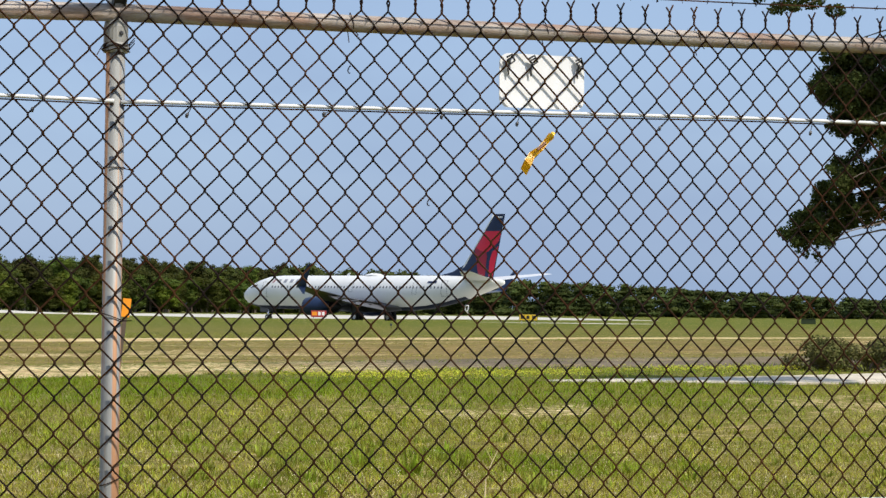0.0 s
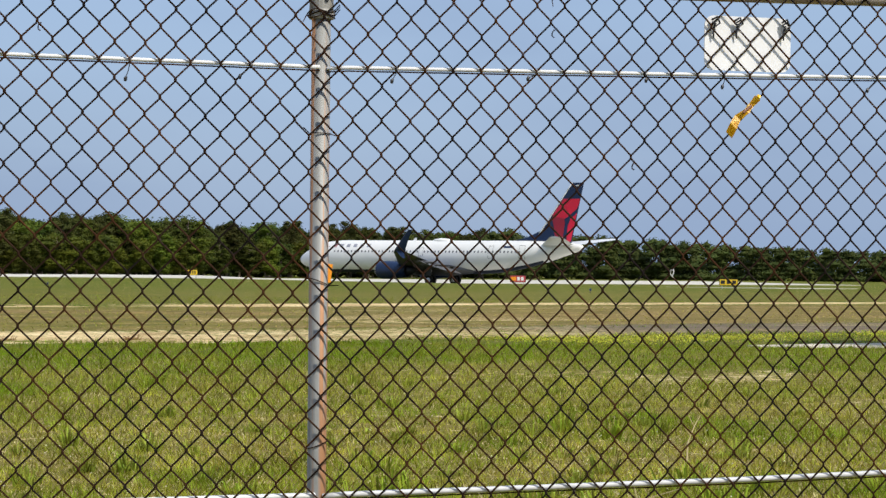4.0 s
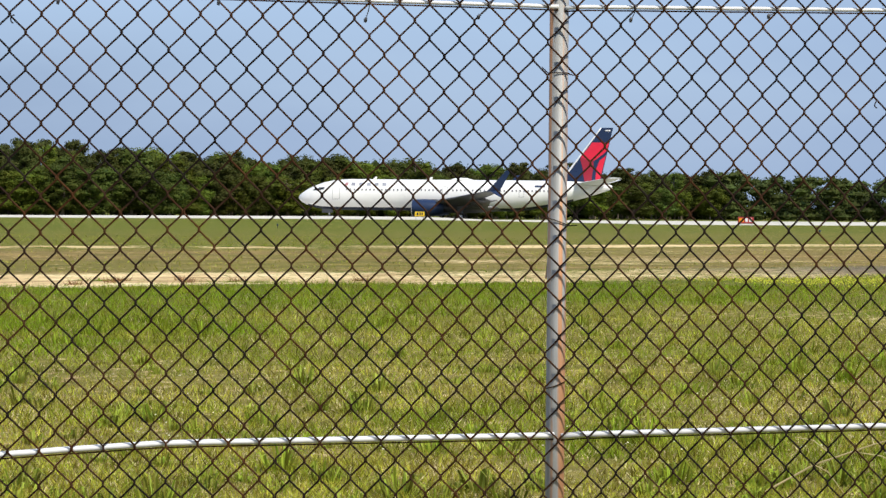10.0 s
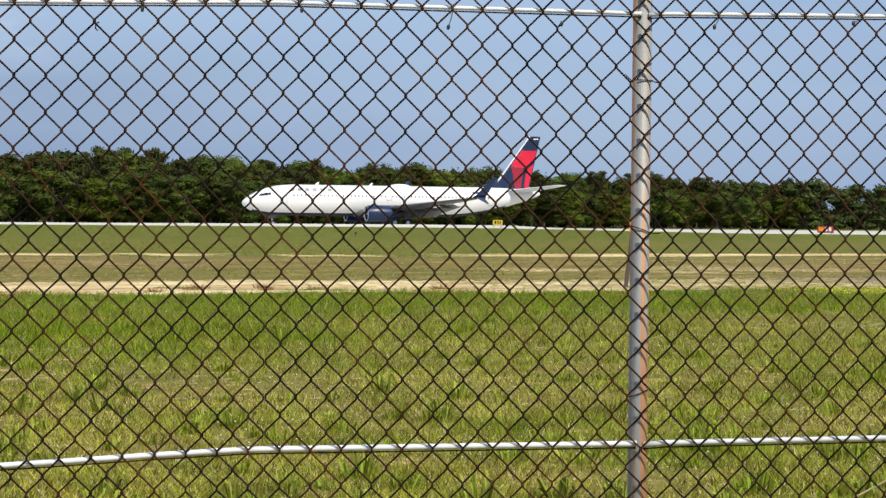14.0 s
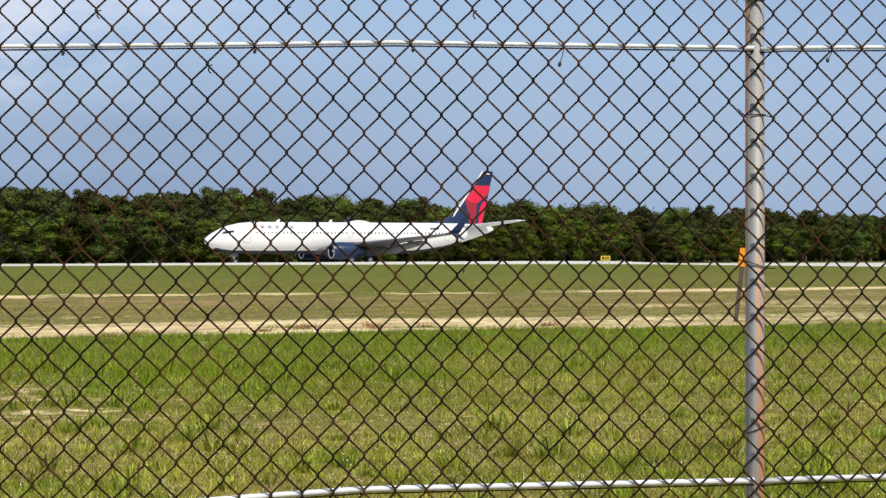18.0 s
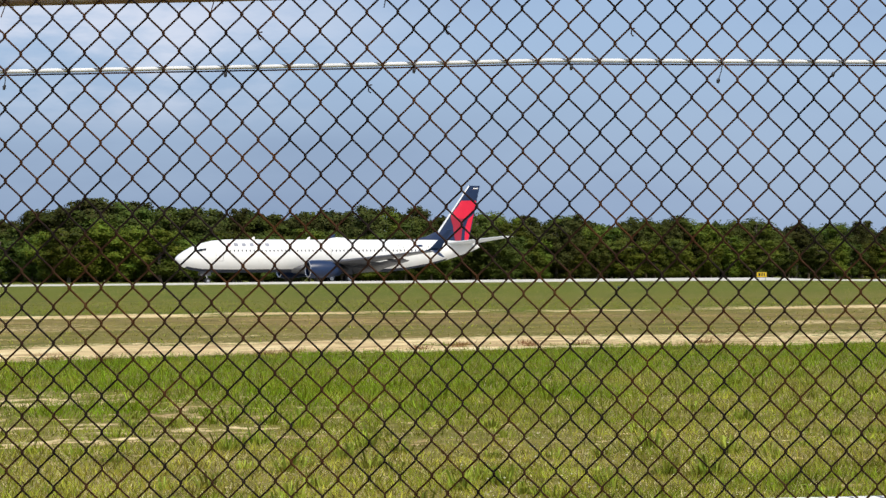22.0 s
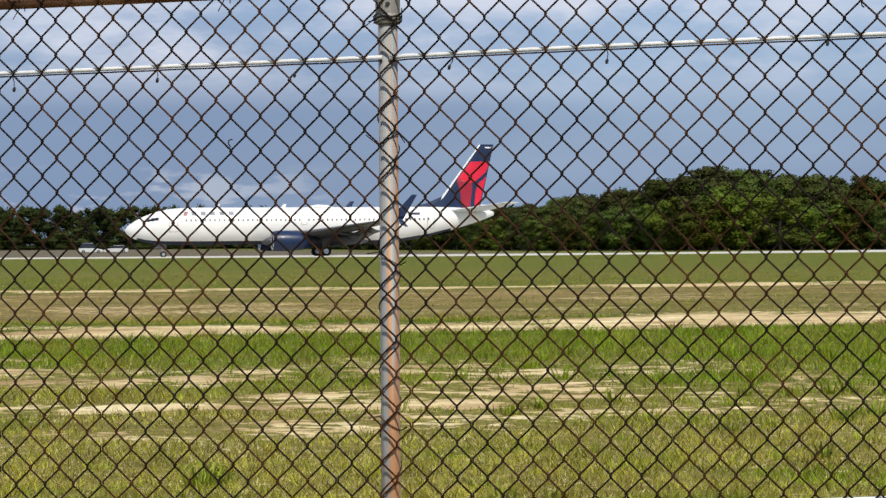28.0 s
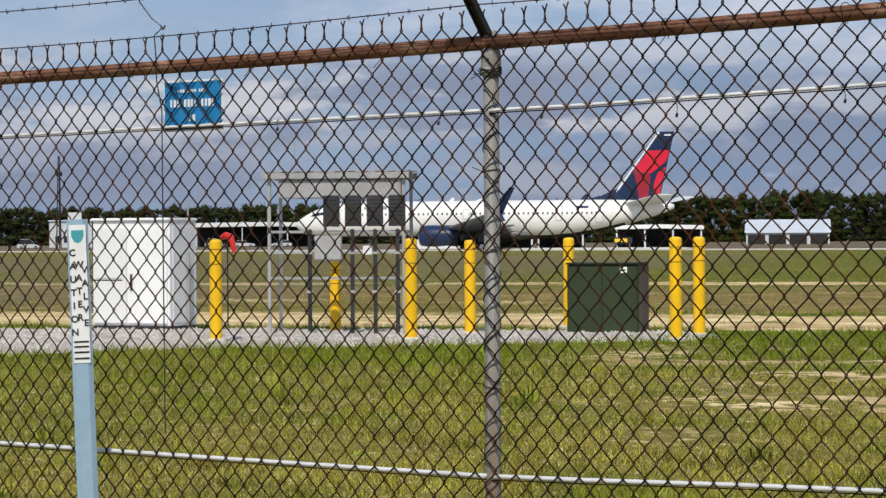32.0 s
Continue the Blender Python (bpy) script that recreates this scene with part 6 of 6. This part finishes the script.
def equipment_rack():
    r = thing("equipment_rack", pose(-26.54, 20.98, 0.09, 0, 0, 31), "galvanised strut rack with roof, black panels and conduits", "rack")
    w, d, h = 2.12, 0.75, 2.42
    for x, y in ((0, 0), (w, 0), (0.02, d), (w, d)):
        leg = part("leg", boxed(x - 0.025, x + 0.025, y - 0.025, y + 0.025, -0.25, h, bevel=0.004), M["galv_clean"], r)
        part("foot_plate", boxed(x - 0.08, x + 0.08, y - 0.08, y + 0.08, -0.12, -0.05), M["galv_clean"], leg)
    ribs = [(-0.1 + (k + q) * (w + 0.2) / 22, h + (0.014 if k % 2 else 0.0)) for k in range(22) for q in (0.1, 0.9)]
    outline = ribs + [(x, z + 0.012) for x, z in ribs[::-1]]
    bm = prism(bmesh.new(), outline, Matrix(((1, 0, 0, 0), (0, 0, 1, -0.12), (0, 1, 0, 0), (0, 0, 0, 1))), d + 0.24)
    part("roof_sheet", bm, M["galv_clean"], r, "ribbed metal roof sheet")
    for y in (-0.1, d + 0.08):
        part("fascia", boxed(-0.1, w + 0.1, y - 0.02, y + 0.02, h - 0.1, h - 0.004, bevel=0.004), M["galv_clean"], r)
    part("top_box", boxed(0.16, w - 0.04, -0.06, 0.3, h - 0.40, h - 0.12, bevel=0.01), M["raceway"], r, "grey raceway box")
    for z in (1.50, 1.18, 0.78):
        part("cross_rail", boxed(0, w, -0.022, 0.022, z - 0.02, z + 0.02), M["galv_clean"], r)
    part("cross_rail", boxed(0, w, d - 0.02, d + 0.02, 1.48, 1.52), M["galv_clean"], r)
    for k in range(4):
        x = 0.87 + k * 0.342
        p = part("black_panel", boxed(x, x + 0.25, -0.10, -0.024, 1.58, 2.06, bevel=0.008), M["panel_black"], r, "black louvred electrical panel")
        for q in range(7):
            part("louvre", boxed(x + 0.02, x + 0.23, -0.11, -0.10, 1.63 + q * 0.06, 1.65 + q * 0.06), M["panel_black"], p)
    for x in (0.65, 1.32, 1.68, 2.03):
        c = part("conduit", boxed(x - 0.03, x + 0.03, -0.08, -0.024, -0.25, 1.54, bevel=0.012), M["dark_metal"], r, "dark grey conduit")
        for z in (0.55, 1.15):
            part("strap", boxed(x - 0.045, x + 0.045, -0.088, -0.02, z, z + 0.04), M["galv_clean"], c)
    part("meter_box", boxed(0.74, 1.16, -0.16, -0.024, 1.06, 1.44, bevel=0.015), M["galv_clean"], r, "grey meter box")
    part("junction_box", boxed(1.5, 1.64, -0.14, -0.024, 1.14, 1.28, bevel=0.008), M["cabinet"], r, "small white junction box")
    for x, z in ((0.25, 2.96), (1.9, 3.15)):
        part("whip_aerial", tubed([(x, d, h), (x, d, z)], 0.008, 6), M["galv_clean"], r)


def valve_marker():
    p = on_fence(-97.7, 0, -0.16)
    m = thing("utility_marker", pose(p.x, p.y, 0, 0, -1.9, 44), "pale blue flat marker post reading caution water valve", "marker post")
    w, h = 0.034, 1.53
    bm = bmesh.new()
    prism(bm, [(-w, 0.0), (-w * 0.55, -0.010), (w * 0.55, -0.010), (w, 0.0), (w, 0.004), (w * 0.5, -0.005), (-w * 0.5, -0.005), (-w, 0.004)], pose(0, 0, -0.3), h + 0.3)
    part("blade", bm, M["marker"], m)
    part("sticker", boxed(-w * 0.8, w * 0.8, -0.0125, -0.0105, h - 0.466, h - 0.018, bevel=0.0004), M["sign_white"], m, "white label")
    bm = prism(bmesh.new(), [(-0.020, 0.02), (-0.020, 0.0), (-0.012, -0.016), (0.0, -0.022), (0.012, -0.016), (0.020, 0.0), (0.020, 0.02)], pose(0, -0.0125, h - 0.055, 90), 0.001)
    part("shield", bm, M["teal"], m, "teal shield with a wave")
    for k, ch in enumerate("CAUTION"):
        lettering(ch, 0.030, M["ink"], pose(-0.0185, -0.0135, h - 0.109 - k * 0.043, 90), m, depth=0.0004)
    for k, ch in enumerate("WATER"):
        lettering(ch, 0.030, M["ink"], pose(0.0, -0.0135, h - 0.147 - k * 0.043, 90), m, depth=0.0004)
    for k, ch in enumerate("VALVE"):
        lettering(ch, 0.030, M["ink"], pose(0.0185, -0.0135, h - 0.165 - k * 0.043, 90), m, depth=0.0004)
    for z in (0.394, 0.410, 0.428, 0.448):
        part("line_of_text", boxed(-0.024, 0.024, -0.0137, -0.0127, h - z - 0.006, h - z), M["ink"], m)


bollards()
green_transformer()
white_cabinet()
equipment_rack()
valve_marker()


def red_valve():
    p = bearing(44.37, 40)
    v = thing("hydrant_valve", pose(p.x, p.y, 0), "red painted valve standpipe with a bent arm", "valve")
    part("pipe", tubed([(0, 0, -0.1), (0, 0, 1.5)], 0.012, 10), M["dark_metal"], v)
    part("arm", tubed([(-0.16, 0, 1.50), (-0.04, 0, 1.55), (0.07, 0, 1.52), (0.12, 0, 1.42), (0.16, 0, 1.26)], [0.04, 0.06, 0.065, 0.05, 0.04], 10), M["red_paint"], v)


red_valve()


# ---------------- airfield signs ----------------
def airfield_sign(name, p, w, h, turn, face, label, bars):
    s = thing(name, pose(p.x, p.y, p.z, 0, 0, turn), label, "airfield sign")
    part("board", boxed(-w / 2, w / 2, -0.1, 0.1, 0.25, 0.25 + h, bevel=0.03), M["dark_metal"], s)
    part("face", boxed(-w / 2 + 0.04, w / 2 - 0.04, -0.108, -0.1, 0.29, 0.21 + h), face, s)
    for x in (-w * 0.35, w * 0.35):
        part("leg", tubed([(x, 0, -0.6), (x, 0, 0.26)], 0.04, 8), M["galv_clean"], s)
    for x0, x1, mat in bars:
        part("marking", boxed(x0 * w, x1 * w, -0.115, -0.109, 0.25 + h * 0.25, 0.25 + h * 0.78), mat, s, "marking as a plain bar")


airfield_sign("taxiway_sign", bearing(-11.75, 258, 0.42), 1.15, 0.6, -12, M["taxi_yellow"], "yellow taxiway sign with black marking beside the runway", ((-0.3, -0.12, M["ink"]), (-0.02, 0.1, M["ink"]), (0.18, 0.3, M["ink"])))
airfield_sign("taxiway_sign", bearing(-24.86, 215, 0.1), 1.7, 0.6, -25, M["taxi_yellow"], "long yellow taxiway sign with dark marking in the grass", ((-0.42, -0.2, M["ink"]), (-0.1, 0.06, M["ink"]), (0.2, 0.4, M["ink"])))
airfield_sign("holding_sign", bearing(-19.72, 235, 0.1), 1.6, 0.7, -20, M["sign_red"], "red and white holding position sign in the grass", ((-0.42, -0.12, M["orange"]), (-0.04, 0.12, M["sign_white"]), (0.2, 0.36, M["sign_white"])))


airfield_sign("taxiway_sign", bearing(34.62, 300, 0.55), 2.3, 0.85, 34, M["ink"], "yellow and black taxiway sign beyond the runway", ((-0.48, 0.22, M["taxi_yellow"]),))


def marker_post():
    p = bearing(-14.9, 50.4)
    s = thing("orange_marker", pose(p.x, p.y, 0, 0, 6.5, -10), "weathered wooden stake with an orange marker panel", "marker post")
    part("stake", boxed(-0.045, 0.045, -0.03, 0.03, -0.2, 1.33, bevel=0.006), M["box_rust"], s)
    part("panel", boxed(-0.09, 0.09, -0.045, -0.032, 1.18, 1.58, bevel=0.004), M["orange"], s, "orange plastic panel")


marker_post()


def plastic_curl():
    c = thing("plastic_tie", fence_pose(12.55, 1.452, -0.006), "curled white plastic tie caught in the fence", "cable tie")
    part("loop", tubed([(0.0, 0, -0.010), (0.006, 0.004, -0.002), (0.003, -0.004, 0.007), (-0.004, 0, 0.006), (-0.003, 0.003, -0.004), (0.004, 0, -0.013)], 0.0016, 6), M["cable"], c, smooth=True)


plastic_curl()


# ---------------- far buildings and cars ----------------
def shed(name, b, d, w, depth, h, roof_h, label, bays=0, base=0.0):
    p = bearing(b, d)
    s = thing(name, pose(p.x, p.y, base, 0, 0, b), label, "building")
    part("wall", boxed(-w / 2, w / 2, 0, depth, -0.5, h), M["hangar"], s)
    bm = prism(bmesh.new(), [(-0.4, h), (depth + 0.4, h), (depth / 2, h + roof_h)], Matrix(((0, 0, 1, -w / 2 - 0.3), (1, 0, 0, 0), (0, 1, 0, 0), (0, 0, 0, 1))), w + 0.6)
    part("roof", bm, M["roof"], s)
    for k in range(bays):
        x = -w / 2 + (k + 0.5) * w / bays
        # a dark sheet on the solid wall paints the bay's inner shade
        part("door_opening", boxed(x - w / bays * 0.42, x + w / bays * 0.42, -0.05, 0.02, 0, h * 0.86), M["open_shade"], s, "dark sheet painted as a shaded open bay")
    return s


def car(b, d, turn, label, van=False):
    p = bearing(b, d)
    c = thing("car", pose(p.x, p.y, 0.0, 0, 0, turn), label, "car", "parked cars across the airfield")
    L, W = 4.6, 1.8
    h1, h2 = (1.0, 1.95) if van else (0.95, 1.48)
    bm = bmesh.new()
    loft(bm, [[Vector((x, -W / 2, z0)), Vector((x, W / 2, z0)), Vector((x, W / 2, z1)), Vector((x, -W / 2, z1))] for x, z0, z1 in ((-L / 2, 0.4, 0.85), (-L / 2 + 0.15, 0.3, h1), (0.9, 0.3, h1), (L / 2 - 0.3, 0.3, 0.78), (L / 2, 0.4, 0.6))])
    part("body", bm, M["white_car"], c)
    bm = bmesh.new()
    loft(bm, [[Vector((x, -w, z0)), Vector((x, w, z0)), Vector((x, w * 0.86, z1)), Vector((x, -w * 0.86, z1))] for x, w, z0, z1 in ((-L / 2 + 0.2, 0.84, h1, h1 + 0.05), (-L / 2 + 0.7, 0.84, h1, h2), (0.35, 0.84, h1, h2), (1.15, 0.84, h1 - 0.05, h1 + 0.02))])
    part("cabin", bm, M["glass_dark"], c)
    part("roof", boxed(-L / 2 + 0.7, 0.4, -0.74, 0.74, h2 - 0.02, h2 + 0.04, bevel=0.015), M["white_car"], c)
    for x in (-1.4, 1.4):
        for y in (-0.85, 0.85):
            wheel("wheel", 0.33, 0.2, c, (x, y, 0.33))


def canopy(b, dist, w, d, h, columns, back, label):
    p = bearing(b, dist)
    s = thing("aircraft_shelter", pose(p.x, p.y, 0, 0, 0, b), label, "shelter")
    bm = bmesh.new()
    loft(bm, [[Vector((x, 0, z)), Vector((x, d, z)), Vector((x, d, z + h * 0.2)), Vector((x, 0, z + h * 0.2))] for x, z in ((-w / 2, h * 0.98), (0, h * 1.02), (w / 2, h * 0.96))])
    part("roof", bm, M["cabinet"], s, "white sheet roof")
    for k in range(columns):
        x = -w / 2 + 0.4 + k * (w - 0.8) / (columns - 1)
        part("column", boxed(x - 0.12, x + 0.12, 0.3, 0.54, -0.3, h * 0.97), M["hangar"], s)
    # the dark back wall carries the shade under the roof in its colour
    part("back_wall", boxed(-w / 2, w / 2, d - 0.3, d - 0.1, -0.3, h * 0.97), back, s)


shed("hangar", 30.63, 500, 17.5, 14, 2.5, 2.9, "low hangar with dark open bays under a pale metal roof", 4)
terminal = shed("terminal_building", 48.1, 560, 10, 10, 6.3, 0.3, "white airport building with a flat roof and low tower", 0)
part("tower", boxed(-0.6, 2.6, 1, 5, 6.3, 8.4, bevel=0.1), M["hangar"], terminal)
for x in (-3.6, -1.6, 0.4, 2.4):
    part("window", boxed(x, x + 1.2, -0.06, 0.02, 1.2, 2.8), M["glass_dark"], terminal)
canopy(33.75, 345, 13.2, 12, 2.9, 4, M["open_shade"], "low white-roofed aircraft shelter beyond the runway")
canopy(37.75, 345, 11.6, 12, 3.0, 3, M["open_shade"], "white humped aircraft shelter with a dark open front")
canopy(36.15, 348, 7.4, 12, 2.75, 2, M["open_shade"], "short white shelter joined to its larger neighbour")
canopy(43.4, 520, 31, 14, 4.6, 4, M["open_shade"], "long open aircraft shelter with a white roof edge")
low_wall = thing("boundary_wall", pose(*bearing(39.3, 346), 0, 0, 39), "low white painted wall beside the aircraft shelters", "wall")
part("panel", boxed(-3.9, 3.9, 0, 0.25, -0.3, 1.75, bevel=0.02), M["cabinet"], low_wall)
part("coping", boxed(-3.95, 3.95, -0.05, 0.3, 1.75, 1.85, bevel=0.02), M["hangar"], low_wall)


def edge_lights():
    first = None
    for b, d in ((-8.27, 165), (28.32, 135), (10.2, 168), (-21.5, 160)):
        p = bearing(b, d)
        m = pose(p.x, p.y, float(land(*[(p - field(0, 0)).dot(k) for k in (ALONG, ACROSS)])))
        if first:
            copy_thing(first, m)
            continue
        first = thing("edge_light", m, "small dark taxiway edge light on a stem in grass", "light", "edge lights in the grass")
        part("stem", tubed([(0, 0, -0.1), (0, 0, 0.2)], 0.025, 8), M["dark_metal"], first)
        part("lens", tubed([(0, 0, 0.18), (0, 0, 0.22), (0, 0, 0.3), (0, 0, 0.33)], [0.05, 0.075, 0.07, 0.03], 10), M["navy"], first)


def field_box():
    p = bearing(-31.66, 300)
    s = thing("equipment_box", pose(p.x, p.y, -0.1, 0, 0, -30), "dark low equipment box on the far grass", "equipment box")
    part("body", boxed(-0.9, 0.9, -0.5, 0.5, 0.0, 0.62, bevel=0.03), M["box_green"], s)
    part("lid", boxed(-0.95, 0.95, -0.55, 0.55, 0.62, 0.68, bevel=0.02), M["box_green"], s)


edge_lights()
field_box()


def mast():
    p = bearing(48.37, 540)
    s = thing("antenna_mast", pose(p.x, p.y, 0), "slender lattice antenna mast behind the building", "mast")
    for x, y in ((-0.5, -0.4), (0.5, -0.4), (0, 0.5)):
        part("leg", tubed([(x, y, 0), (x * 0.3, y * 0.3, 21)], [0.15, 0.1], 6), M["dark_metal"], s)
    for k in range(14):
        z = 1 + k * 1.3
        q = 1 - 0.7 * z / 19
        part("brace", tubed([(-0.5 * q, -0.4 * q, z), (0.5 * q, -0.4 * q, z + 0.65), (0, 0.5 * q, z + 1.3)], 0.06, 5), M["dark_metal"], s)
    part("head", boxed(-0.9, 0.9, -0.3, 0.3, 16.4, 17.4, bevel=0.1), M["dark_metal"], s)


mast()
for bb, dd, tt, van in ((19.75, 446, 20, True), (19.15, 447, 200, False), (43.9, 506, 40, False), (43.0, 506, 220, False), (44.6, 506, 40, True), (49.1, 470, 45, True)):
    car(bb, dd, tt, "white van parked across the airfield" if van else "white car parked across the airfield", van)


# ---------------- movement ----------------
JET = [
    # seconds, x, y, z, turn of the heading
    (0, 95.9, 247.3, -0.27, -63.0),
    (2, 90.6, 255.4, -0.26, -58.3),
    (4, 85.7, 264.8, -0.24, -49.7),
    (6.5, 77.9, 274.2, -0.17, -37.2),
    (7, 76.1, 275.7, -0.15, -34.6),
    (9, 68.8, 284.4, -0.08, -22.4),
    (11, 61.2, 290.9, 0.05, -9.9),
    (13, 52.4, 294.4, 0.13, 2.7),
    (16, 38.7, 294.8, 0.13, 14.9),
    (17.5, 30.9, 293.2, 0.13, 18.0),
    (19, 23.1, 291.0, 0.13, 19.5),
    (21, 11.7, 285.3, 0.13, 20.9),
    (23, -1.2, 278.9, 0.13, 21.0),
    (25, -19.6, 268.3, 0.13, 20.1),
    (28, -63.6, 240.6, 0.13, 23.6),
    (29, -82.7, 228.8, 0.13, 24.5),
    (30, -103.7, 215.5, 0.13, 24.8),
    (30.5, -114.9, 208.7, 0.13, 24.7),
    (31.4, -135.5, 194.9, 0.13, 24.6),
    (32, -150.3, 185.7, 0.13, 23.9),
]


def motions():
    walk(airliner, [(t, pose(x, y, z, 0, 0, 180 + h)) for t, x, y, z, h in JET])


motions()
